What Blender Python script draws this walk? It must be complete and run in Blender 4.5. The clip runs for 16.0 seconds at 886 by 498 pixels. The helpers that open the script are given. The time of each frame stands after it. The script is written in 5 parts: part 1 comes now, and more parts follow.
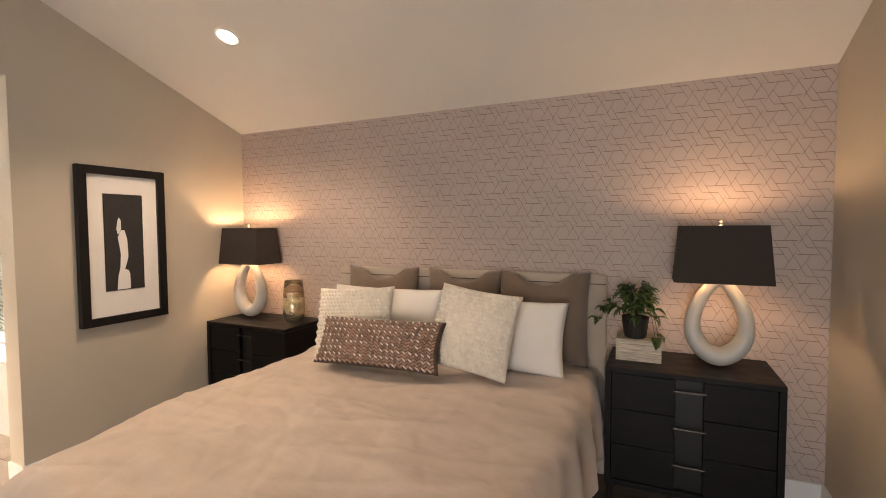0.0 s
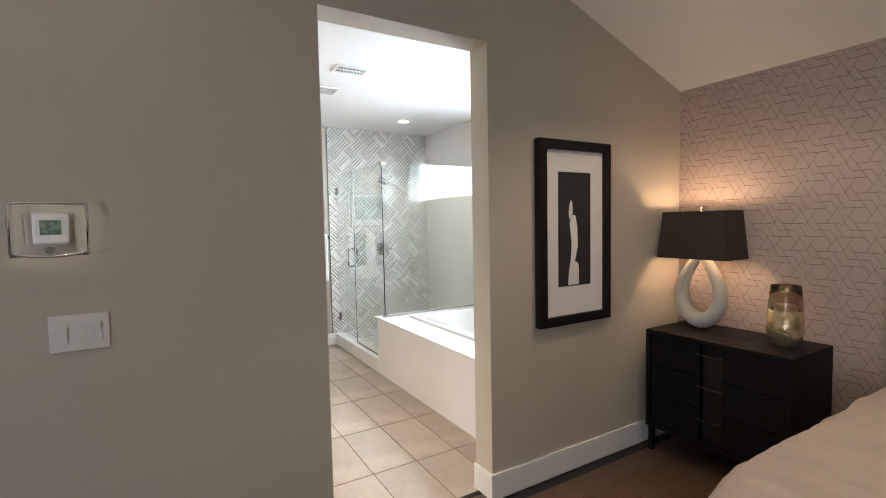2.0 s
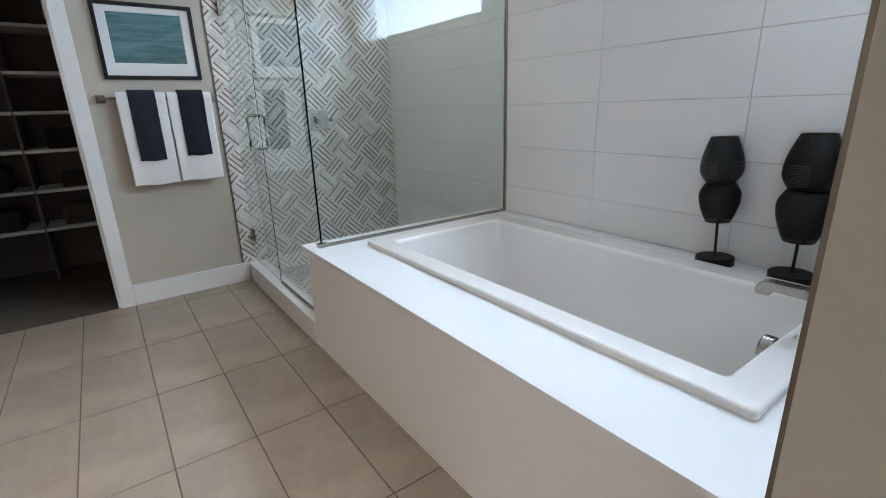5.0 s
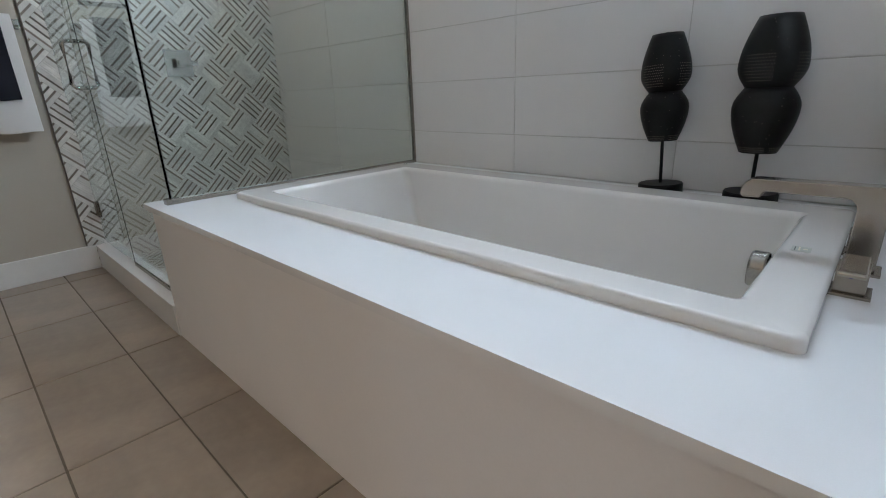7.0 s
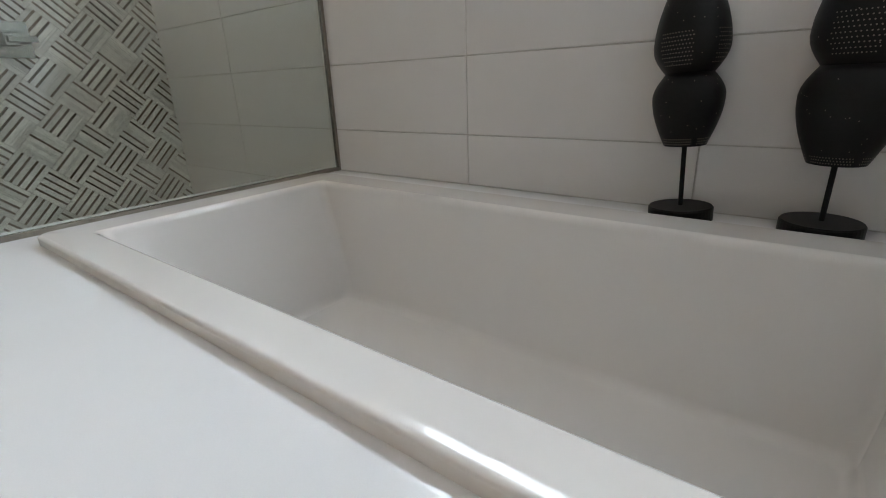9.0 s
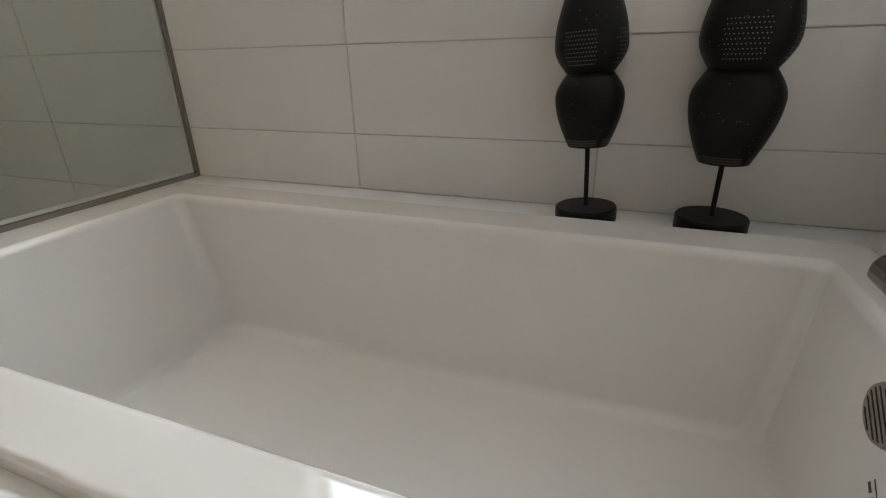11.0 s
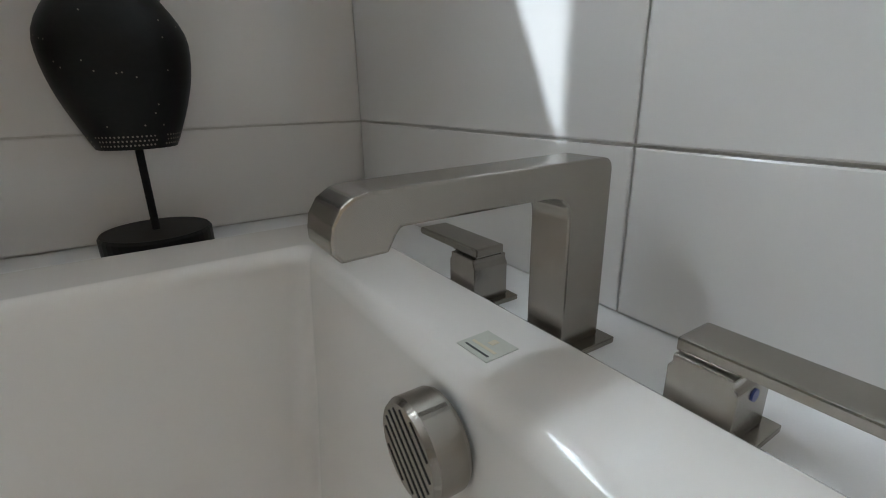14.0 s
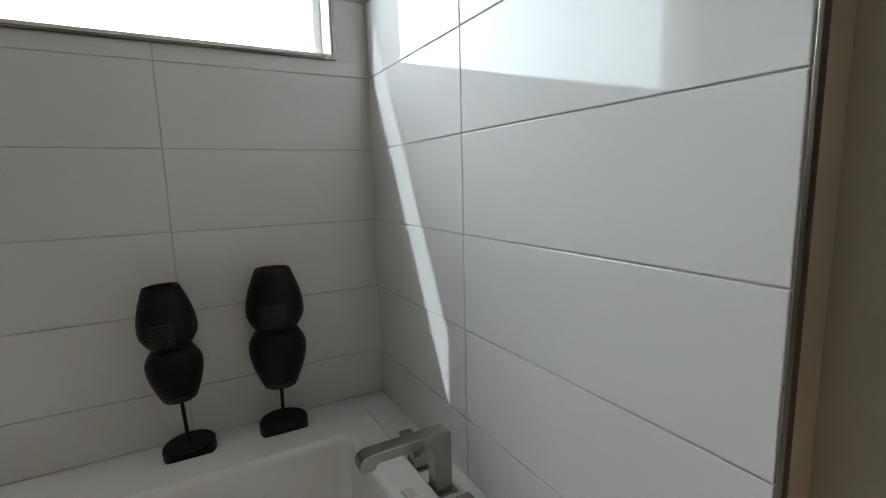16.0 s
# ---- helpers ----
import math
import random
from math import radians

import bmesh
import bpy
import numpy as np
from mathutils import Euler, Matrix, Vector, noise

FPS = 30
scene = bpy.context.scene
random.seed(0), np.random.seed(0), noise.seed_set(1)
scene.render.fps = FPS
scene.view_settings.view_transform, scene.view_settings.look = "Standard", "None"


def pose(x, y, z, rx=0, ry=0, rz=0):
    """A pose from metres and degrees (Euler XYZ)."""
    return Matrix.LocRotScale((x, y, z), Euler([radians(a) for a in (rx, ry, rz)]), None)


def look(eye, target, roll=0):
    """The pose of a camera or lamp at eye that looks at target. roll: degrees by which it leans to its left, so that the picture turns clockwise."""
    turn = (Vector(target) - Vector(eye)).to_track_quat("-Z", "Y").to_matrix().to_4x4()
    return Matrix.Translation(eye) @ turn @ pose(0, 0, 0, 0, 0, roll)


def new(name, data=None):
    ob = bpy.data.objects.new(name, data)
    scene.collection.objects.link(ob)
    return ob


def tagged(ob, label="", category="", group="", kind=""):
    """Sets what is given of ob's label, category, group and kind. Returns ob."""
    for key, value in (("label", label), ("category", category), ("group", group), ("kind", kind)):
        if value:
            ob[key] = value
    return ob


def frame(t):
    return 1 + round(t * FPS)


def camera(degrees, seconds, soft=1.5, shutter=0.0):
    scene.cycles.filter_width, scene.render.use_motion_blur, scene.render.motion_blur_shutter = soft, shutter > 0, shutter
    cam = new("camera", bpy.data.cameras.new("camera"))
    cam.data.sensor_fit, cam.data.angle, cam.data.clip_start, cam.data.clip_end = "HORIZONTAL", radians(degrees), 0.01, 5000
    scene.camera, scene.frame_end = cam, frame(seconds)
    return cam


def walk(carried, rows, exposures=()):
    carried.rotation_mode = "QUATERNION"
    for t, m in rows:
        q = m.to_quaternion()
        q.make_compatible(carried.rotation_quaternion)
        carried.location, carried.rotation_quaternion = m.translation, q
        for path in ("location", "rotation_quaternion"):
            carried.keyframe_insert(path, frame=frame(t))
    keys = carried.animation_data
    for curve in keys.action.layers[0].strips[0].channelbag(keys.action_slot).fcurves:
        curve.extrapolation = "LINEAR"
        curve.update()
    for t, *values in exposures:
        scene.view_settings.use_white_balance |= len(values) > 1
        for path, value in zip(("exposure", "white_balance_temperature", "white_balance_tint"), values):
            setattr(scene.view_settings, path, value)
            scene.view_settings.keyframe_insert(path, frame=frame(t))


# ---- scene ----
# ---- the camera and its walk ----
cam = camera(87.3, 16.0, 1.0)
PATH = [
    (0, (-0.143, 1.137, 1.557), (-0.97, 2.955, 1.463), -0.3),
    (0.5, (-0.422, 1.082, 1.554), (-1.563, 2.721, 1.445), -0.4),
    (1, (-0.748, 1.029, 1.522), (-2.175, 2.425, 1.409), -0.6),
    (1.5, (-1.137, 1.056, 1.524), (-2.769, 2.205, 1.407), -1.0),
    (2, (-1.559, 1.1, 1.518), (-3.276, 2.12, 1.404), -1.1),
    (2.5, (-1.926, 1.243, 1.524), (-3.658, 2.237, 1.412), -1.6),
    (3, (-2.297, 1.427, 1.514), (-4.038, 2.404, 1.4), -1.7),
    (3.2, (-2.458, 1.482, 1.488), (-4.2, 2.459, 1.376), -1.6),
    (5.3, (-3.68, 2.181, 1.219), (-5.203, 3.317, 0.593), -1.5),
    (5.5, (-3.718, 2.209, 1.199), (-5.221, 3.371, 0.574), -1.6),
    (6, (-3.788, 2.262, 1.148), (-5.235, 3.492, 0.522), -1.7),
    (6.5, (-3.832, 2.321, 1.068), (-5.214, 3.621, 0.436), -1.8),
    (7, (-3.865, 2.397, 0.946), (-5.179, 3.765, 0.31), -2.1),
    (7.5, (-3.936, 2.469, 0.886), (-5.19, 3.89, 0.249), -2.0),
    (8, (-4.056, 2.592, 0.907), (-5.255, 4.059, 0.267), -1.9),
    (10.3, (-4.37, 3.094, 0.944), (-5.33, 4.664, 0.16), -2.5),
    (10.5, (-4.386, 3.043, 0.977), (-5.273, 4.645, 0.171), -2.2),
    (11, (-4.377, 2.976, 0.968), (-5.044, 4.697, 0.198), -1.4),
    (11.5, (-4.375, 3.03, 0.922), (-4.661, 4.859, 0.164), -1.3),
    (12, (-4.312, 3.094, 0.889), (-4.179, 4.941, 0.133), -1.2),
    (12.5, (-4.269, 3.188, 0.854), (-3.761, 4.969, 0.099), -1.1),
    (13, (-4.227, 3.266, 0.824), (-3.455, 4.952, 0.076), -1.1),
    (13.5, (-4.181, 3.309, 0.809), (-3.212, 4.921, 0.129), -1.2),
    (14, (-4.169, 3.33, 0.802), (-3.138, 4.921, 0.166), -1.1),
    (14.5, (-4.219, 3.259, 0.841), (-3.174, 4.848, 0.221), -1.2),
    (15, (-4.275, 3.073, 1.028), (-3.236, 4.68, 0.447), -1.8),
    (15.5, (-4.326, 2.842, 1.223), (-3.3, 4.497, 0.767), -1.5),
    (16, (-4.387, 2.598, 1.39), (-3.435, 4.332, 1.099), -1.4),
]

EXPOSURES = [(0.0, 2.03, 7250, 16), (1.0, 1.59, 6500, 12), (2.0, 1.19, 6150, 10), (3.0, 0.93, 6000, 9), (5.5, 0.06, 5700, 10), (8.0, -0.31, 6150, 11),
             (10.5, -0.39, 6900, 13), (11.5, -0.34, 7000, 13), (12.5, -0.19, 6750, 11), (14.0, -0.24, 6450, 10), (15.0, -0.45, 6400, 9), (15.5, -0.68, 6450, 9), (16.0, -0.97, 6600, 8)]
walk(cam, [(t, look(eye, target, roll)) for t, eye, target, roll in PATH], EXPOSURES)

# ---- world, sun and large lights ----
SUN_WAY = Vector((2.54, -1.0, -2.03)).normalized()      # the way the sunlight travels
world = bpy.data.worlds.new("sky")
scene.world = world
world.use_nodes = True
sky = world.node_tree.nodes.new("ShaderNodeTexSky")
sky.sky_type = "NISHITA"
sky.sun_disc = False
sky.sun_elevation = math.asin(-SUN_WAY.z)
sky.sun_rotation = math.atan2(-SUN_WAY.x, -SUN_WAY.y)
world.node_tree.links.new(sky.outputs[0], world.node_tree.nodes["Background"].inputs[0])
world.node_tree.nodes["Background"].inputs[1].default_value = 0.07
sun = new("sun", bpy.data.lights.new("sun", "SUN"))
sun.data.energy, sun.data.angle, sun.data.color = 5.0, radians(0.5), (0.80, 0.92, 1.0)
sun.matrix_basis = look((0, 0, 12), Vector((0, 0, 12)) + SUN_WAY)


def area_lamp(name, at, towards, w, h, watts, colour):
    ob = new(name, bpy.data.lights.new(name, "AREA"))
    ob.data.shape, ob.data.size, ob.data.size_y = "RECTANGLE", w, h
    ob.data.energy, ob.data.color = watts, colour
    ob.matrix_basis = look(at, towards)
    return ob


def bulb(name, at, watts, colour, r=0.03):
    ob = new(name, bpy.data.lights.new(name, "POINT"))
    ob.data.energy, ob.data.color, ob.data.shadow_soft_size = watts, colour, r
    ob.matrix_basis = Matrix.Translation(at)
    return ob


def down_light(name, at, watts, colour, angle=120, way=(0, 0, -1)):
    ob = new(name, bpy.data.lights.new(name, "SPOT"))
    ob.data.energy, ob.data.color, ob.data.shadow_soft_size = watts, colour, 0.05
    ob.data.spot_size, ob.data.spot_blend = radians(angle), 0.6
    ob.matrix_basis = look(at, Vector(at) + Vector(way))
    return ob


# daylight in the bath window and in the bedroom window
area_lamp("daylight_bath", (-4.55, 4.80, 2.25), (-4.45, 2.80, 1.05), 4.2, 1.3, 290, (0.80, 0.91, 1.0)).data.spread = radians(160)
area_lamp("daylight_bedroom", (0.1, -2.7, 1.3), (-1.6, 4.0, 1.0), 1.0, 1.7, 27, (0.92, 0.96, 1.0))
# lamps of the place, and two added bedroom fills
WARM = (1.0, 0.68, 0.41)
bulb("bulb_lamp", (-3.275, 4.05, 1.452), 3.5, WARM)
bulb("bulb_lamp", (0.18, 4.0, 1.455), 2.3, WARM)
down_light("downlight_bedroom", (-2.58, 3.26, 2.735), 24, (1.0, 0.77, 0.55))
# the next two are unseen fills, added to brighten the bedroom
down_light("downlight_bedroom", (-1.4, 1.2, 3.48), 13, (1.0, 0.77, 0.55))
down_light("downlight_bedroom", (-2.6, 0.2, 3.84), 18, (1.0, 0.77, 0.55))
down_light("downlight_shower", (-6.56, 3.56, 2.70), 18, (1.0, 0.82, 0.64))
for at in ((-4.2, 0.58, 2.70), (-4.2, -0.38, 2.70)):
    down_light("downlight_bath", at, 98, (1.0, 0.78, 0.58))

def part(name, bm, material, parent=None, label="", smooth=False):
    """Links a bmesh as one mesh object, under a thing or a part where one is given."""
    me = bpy.data.meshes.new(name)
    if smooth:
        for f in bm.faces:
            f.smooth = True
    bm.to_mesh(me)
    bm.free()
    me.materials.append(material)
    ob = new(name, me)
    if parent:
        ob.parent = parent
    if label:
        ob["label"] = label
    return ob


def empty(name, loc, label, category, group="", kind="", rz=0):
    ob = new(name)
    ob.empty_display_size = 0.05
    ob.matrix_basis = pose(*loc, 0, 0, rz)
    return tagged(ob, label, category, group, kind)


def box(x0, y0, z0, x1, y1, z1, bevel=0.0, seg=2, bm=None):
    own = bm is None
    bm = bm or bmesh.new()
    vs = [bm.verts.new((x, y, z)) for x in (x0, x1) for y in (y0, y1) for z in (z0, z1)]
    fs = [bm.faces.new([vs[i] for i in q]) for q in ((0, 1, 3, 2), (4, 6, 7, 5), (0, 4, 5, 1), (2, 3, 7, 6), (0, 2, 6, 4), (1, 5, 7, 3))]
    if bevel and own:
        bmesh.ops.bevel(bm, geom=list(bm.edges), offset=bevel, segments=seg, profile=0.6, affect="EDGES")
    return bm


def lathe(profile, n=40, centre=(0, 0, 0)):
    """A turned body: profile of (radius, height) rows, closed at the axis where the radius is 0."""
    bm = bmesh.new()
    rings = []
    for r, z in profile:
        if r < 1e-6:
            rings.append([bm.verts.new((centre[0], centre[1], centre[2] + z))])
        else:
            rings.append([bm.verts.new((centre[0] + r * math.cos(2 * math.pi * i / n), centre[1] + r * math.sin(2 * math.pi * i / n), centre[2] + z)) for i in range(n)])
    for a, b in zip(rings, rings[1:]):
        for i in range(n):
            j = (i + 1) % n
            if len(a) == 1 and len(b) > 1:
                bm.faces.new((a[0], b[j], b[i]))
            elif len(b) == 1 and len(a) > 1:
                bm.faces.new((a[i], a[j], b[0]))
            elif len(a) > 1:
                bm.faces.new((a[i], a[j], b[j], b[i]))
    bmesh.ops.recalc_face_normals(bm, faces=bm.faces)
    return bm


def cyl(p, q, r, n=16, r2=None):
    p, q = Vector(p), Vector(q)
    bm = bmesh.new()
    bmesh.ops.create_cone(bm, cap_ends=True, segments=n, radius1=r, radius2=r if r2 is None else r2, depth=(q - p).length)
    bm.transform(Matrix.Translation((p + q) / 2) @ (q - p).to_track_quat("Z", "Y").to_matrix().to_4x4())
    return bm


def tube(points, r, n=12):
    """A round bar along a run of points."""
    bm = bmesh.new()
    pts = [Vector(p) for p in points]
    rings = []
    for i, p in enumerate(pts):
        d = (pts[min(i + 1, len(pts) - 1)] - pts[max(i - 1, 0)]).normalized()
        m = d.to_track_quat("Z", "Y").to_matrix()
        rings.append([bm.verts.new(p + m @ Vector((r * math.cos(2 * math.pi * k / n), r * math.sin(2 * math.pi * k / n), 0))) for k in range(n)])
    for a, b in zip(rings, rings[1:]):
        for k in range(n):
            bm.faces.new((a[k], a[(k + 1) % n], b[(k + 1) % n], b[k]))
    bm.faces.new(rings[0][::-1])
    bm.faces.new(rings[-1])
    return bm


def prism(outline, d0, d1, axis="y", bevel=0.0, seg=2):
    """An outline of (a, b) pairs, pushed along an axis from d0 to d1. axis y: (x, z); axis x: (y, z); axis z: (x, y)."""
    put = {"y": lambda a, b, d: (a, d, b), "x": lambda a, b, d: (d, a, b), "z": lambda a, b, d: (a, b, d)}[axis]
    bm = bmesh.new()
    lo = [bm.verts.new(put(a, b, d0)) for a, b in outline]
    hi = [bm.verts.new(put(a, b, d1)) for a, b in outline]
    n = len(lo)
    bm.faces.new(lo)
    bm.faces.new(hi[::-1])
    for i in range(n):
        bm.faces.new((lo[i], hi[i], hi[(i + 1) % n], lo[(i + 1) % n]))
    bmesh.ops.recalc_face_normals(bm, faces=bm.faces)
    if bevel:
        bmesh.ops.bevel(bm, geom=list(bm.edges), offset=bevel, segments=seg, profile=0.6, affect="EDGES")
    return bm


def rounded(x0, y0, x1, y1, r, n=6):
    """A rectangle's outline with rounded corners."""
    out = []
    for cx, cy, a in ((x1 - r, y1 - r, 0), (x0 + r, y1 - r, 90), (x0 + r, y0 + r, 180), (x1 - r, y0 + r, 270)):
        out += [(cx + r * math.cos(radians(a + 90 * i / n)), cy + r * math.sin(radians(a + 90 * i / n))) for i in range(n + 1)]
    return out


def pieces(name, mesh, places, parent, scale=None):
    """One object on a shared mesh for every place."""
    made = []
    for p in places:
        ob = new(name, mesh)
        ob.parent = parent
        ob.matrix_basis = p if isinstance(p, Matrix) else Matrix.Translation(p)
        made.append(ob)
    return made


def mesh_of(name, bm, material):
    me = bpy.data.meshes.new(name)
    bm.to_mesh(me)
    bm.free()
    me.materials.append(material)
    return me


# ---- materials ----
def material(name, colour, rough=0.5, metal=0.0, grain=0.0, scale=60.0, patch=0.0, patch_scale=3.0, bump=0.0, bump_scale=None, stretch=(1, 1, 1),
             second=None, coat=0.0, rough_var=0.0, per="", per_amount=0.0, sheen=0.0, sss=0.0, spec=0.5):
    """A surface with fine grain, large patches, relief and, where named, a shift of tone from piece to piece (per: Random or island)."""
    m = bpy.data.materials.new(name)
    m.use_nodes = True
    nt = m.node_tree
    b = nt.nodes["Principled BSDF"]
    b.inputs["Roughness"].default_value = rough
    b.inputs["Metallic"].default_value = metal
    b.inputs["Coat Weight"].default_value = coat
    b.inputs["Coat Roughness"].default_value = min(0.06, 0.5 * rough)
    b.inputs["Sheen Weight"].default_value = sheen
    b.inputs["Specular IOR Level"].default_value = spec
    if sss:
        b.inputs["Subsurface Weight"].default_value = sss
        b.inputs["Subsurface Radius"].default_value = (0.02, 0.012, 0.008)
    tc = nt.nodes.new("ShaderNodeTexCoord")
    mp = nt.nodes.new("ShaderNodeMapping")
    mp.inputs["Scale"].default_value = stretch
    nt.links.new(tc.outputs["Object"], mp.inputs["Vector"])

    def tex(sc, detail=4.0):
        n = nt.nodes.new("ShaderNodeTexNoise")
        n.inputs["Scale"].default_value = sc
        n.inputs["Detail"].default_value = detail
        nt.links.new(mp.outputs["Vector"], n.inputs["Vector"])
        return n.outputs["Fac"]

    def mixed(a, bcol, fac):
        x = nt.nodes.new("ShaderNodeMix")
        x.data_type = "RGBA"
        for sock, v in ((x.inputs[6], a), (x.inputs[7], bcol), (x.inputs[0], fac)):
            if isinstance(v, bpy.types.NodeSocket):
                nt.links.new(v, sock)
            elif isinstance(v, (int, float)):
                sock.default_value = v
            else:
                sock.default_value = (*v, 1)
        return x.outputs[2]

    def ranged(src, lo, hi, a=0.3, z=0.7):
        r = nt.nodes.new("ShaderNodeMapRange")
        for k, v in zip(("From Min", "From Max", "To Min", "To Max"), (a, z, lo, hi)):
            r.inputs[k].default_value = v
        nt.links.new(src, r.inputs["Value"])
        return r.outputs["Result"]

    def shade(src, lo, hi, base):
        x = nt.nodes.new("ShaderNodeMix")
        x.data_type, x.blend_type = "RGBA", "MULTIPLY"
        x.inputs[0].default_value = 1
        c = nt.nodes.new("ShaderNodeCombineColor")
        v = ranged(src, lo, hi)
        for i in range(3):
            nt.links.new(v, c.inputs[i])
        nt.links.new(c.outputs[0], x.inputs[7])
        if isinstance(base, bpy.types.NodeSocket):
            nt.links.new(base, x.inputs[6])
        else:
            x.inputs[6].default_value = (*base, 1)
        return x.outputs[2]

    col = colour
    if second:
        col = mixed(col, second, ranged(tex(patch_scale * 1.7), 0, 1))
    if patch:
        col = shade(tex(patch_scale, 3), 1 - patch, 1 + patch, col)
    if grain:
        col = shade(tex(scale), 1 - grain, 1 + grain, col)
    if per:
        if per == "island":
            g = nt.nodes.new("ShaderNodeNewGeometry").outputs["Random Per Island"]
        else:
            g = nt.nodes.new("ShaderNodeObjectInfo").outputs["Random"]
        w = nt.nodes.new("ShaderNodeMapRange")
        w.inputs["To Min"].default_value, w.inputs["To Max"].default_value = 0.3, 0.7
        nt.links.new(g, w.inputs["Value"])
        col = shade(w.outputs["Result"], 1 - per_amount, 1 + per_amount, col)
    if isinstance(col, bpy.types.NodeSocket):
        nt.links.new(col, b.inputs["Base Color"])
    else:
        b.inputs["Base Color"].default_value = (*col, 1)
    if rough_var:
        nt.links.new(ranged(tex(patch_scale * 4), rough - rough_var, rough + rough_var), b.inputs["Roughness"])
    if bump:
        bp = nt.nodes.new("ShaderNodeBump")
        bp.inputs["Strength"].default_value = 1.0
        bp.inputs["Distance"].default_value = bump
        nt.links.new(tex(bump_scale or scale), bp.inputs["Height"])
        nt.links.new(bp.outputs["Normal"], b.inputs["Normal"])
    return m


def glass(name, colour=(0.93, 0.98, 0.96), rough=0.0, ior=1.45):
    m = bpy.data.materials.new(name)
    m.use_nodes = True
    b = m.node_tree.nodes["Principled BSDF"]
    b.inputs["Base Color"].default_value = (*colour, 1)
    b.inputs["Roughness"].default_value = rough
    b.inputs["Transmission Weight"].default_value = 1
    b.inputs["IOR"].default_value = ior
    return m


def glow(name, colour, strength):
    m = bpy.data.materials.new(name)
    m.use_nodes = True
    b = m.node_tree.nodes["Principled BSDF"]
    b.inputs["Base Color"].default_value = (*colour, 1)
    b.inputs["Emission Color"].default_value = (*colour, 1)
    b.inputs["Emission Strength"].default_value = strength
    return m


M_wall = material("greige_paint", (0.50, 0.455, 0.385), 0.62, grain=0.015, scale=300, patch=0.025, patch_scale=1.3, bump=0.0006, bump_scale=420)
M_ceiling = material("ceiling_paint", (0.76, 0.745, 0.72), 0.8, grain=0.01, scale=250, patch=0.015, patch_scale=0.8, bump=0.0006, bump_scale=300)
M_trim = material("white_trim_paint", (0.78, 0.77, 0.75), 0.35, patch=0.015, patch_scale=5, grain=0.01, bump=0.0002, bump_scale=90)
M_wood_floor = material("dark_oak_plank", (0.105, 0.064, 0.040), 0.38, grain=0.3, scale=26, stretch=(0.35, 4, 4), patch=0.15, patch_scale=3, bump=0.0004, per="Random", per_amount=0.09, rough_var=0.04)
M_floor_tile = material("beige_porcelain_tile", (0.36, 0.298, 0.238), 0.3, grain=0.04, scale=40, patch=0.16, patch_scale=3.4, second=(0.30, 0.255, 0.21), bump=0.0002, bump_scale=30, per="Random", per_amount=0.05)
M_floor_grout = material("brown_grout", (0.15, 0.125, 0.10), 0.9, grain=0.15, scale=200, patch=0.1, bump=0.0005)
M_wall_tile = material("glossy_white_tile", (0.74, 0.72, 0.70), 0.06, patch=0.012, patch_scale=2.5, bump=0.0003, bump_scale=3, per="Random", per_amount=0.012, coat=0.3)
M_wall_grout = material("warm_grey_grout", (0.55, 0.525, 0.49), 0.85, grain=0.1, scale=250, patch=0.05)
M_quartz = material("white_quartz", (0.80, 0.80, 0.80), 0.045, grain=0.012, scale=500, patch=0.01, patch_scale=6, coat=0.15)
M_panel = material("white_panel", (0.76, 0.75, 0.75), 0.45, patch=0.02, patch_scale=3, grain=0.01, scale=200, bump=0.0002)
M_acrylic = material("white_acrylic", (0.78, 0.75, 0.715), 0.04, patch=0.012, patch_scale=4, coat=0.6)
M_nickel = material("brushed_nickel", (0.34, 0.315, 0.28), 0.26, 1.0, grain=0.008, scale=400, patch=0.015, patch_scale=14)
M_chrome = material("polished_steel", (0.55, 0.54, 0.52), 0.14, 1.0, patch=0.03, patch_scale=9)
M_bronze_edge = material("dark_bronze_edge", (0.20, 0.175, 0.15), 0.3, 1.0, grain=0.01, scale=300, patch=0.02)
# near black for the shade in slots and ducts, and for plank gaps
M_slot_shade_gap = material("slot_shade_gap", (0.02, 0.02, 0.02), 0.7, patch=0.1)
M_glass = glass("clear_shower_glass", (0.90, 0.965, 0.94))
M_window_glass = glass("window_glass", (0.97, 0.98, 0.98))
M_black_metal = material("matt_black_metal", (0.009, 0.0087, 0.0087), 0.45, 0.1, spec=0.22, grain=0.12, scale=120, patch=0.15, patch_scale=9, bump=0.00015)
M_black_frame = material("black_frame_wood", (0.008, 0.0075, 0.0075), 0.4, spec=0.3, grain=0.15, scale=80, patch=0.1, bump=0.0002)
M_mat_board = material("white_mat_board", (0.74, 0.73, 0.72), 0.8, grain=0.01, scale=300, patch=0.01)
M_black_paper = material("black_print", (0.022, 0.021, 0.022), 0.6, grain=0.1, scale=60, patch=0.15)
M_espresso = material("espresso_wood", (0.0065, 0.0057, 0.0057), 0.45, spec=0.16, grain=0.3, scale=18, stretch=(0.6, 1, 9), patch=0.2, patch_scale=4, bump=0.0004, rough_var=0.07)
M_duvet = material("sand_duvet_cotton", (0.54, 0.45, 0.385), 0.7, grain=0.03, scale=600, patch=0.07, patch_scale=4, bump=0.006, bump_scale=7, stretch=(1, 1.8, 1), sheen=0.25)
M_headboard = material("beige_upholstery", (0.46, 0.39, 0.32), 0.85, grain=0.08, scale=700, patch=0.04, bump=0.0006, bump_scale=500, sheen=0.3)
M_taupe = material("taupe_linen", (0.17, 0.125, 0.092), 0.85, grain=0.12, scale=500, patch=0.08, patch_scale=6, bump=0.0007, bump_scale=400, sheen=0.3)
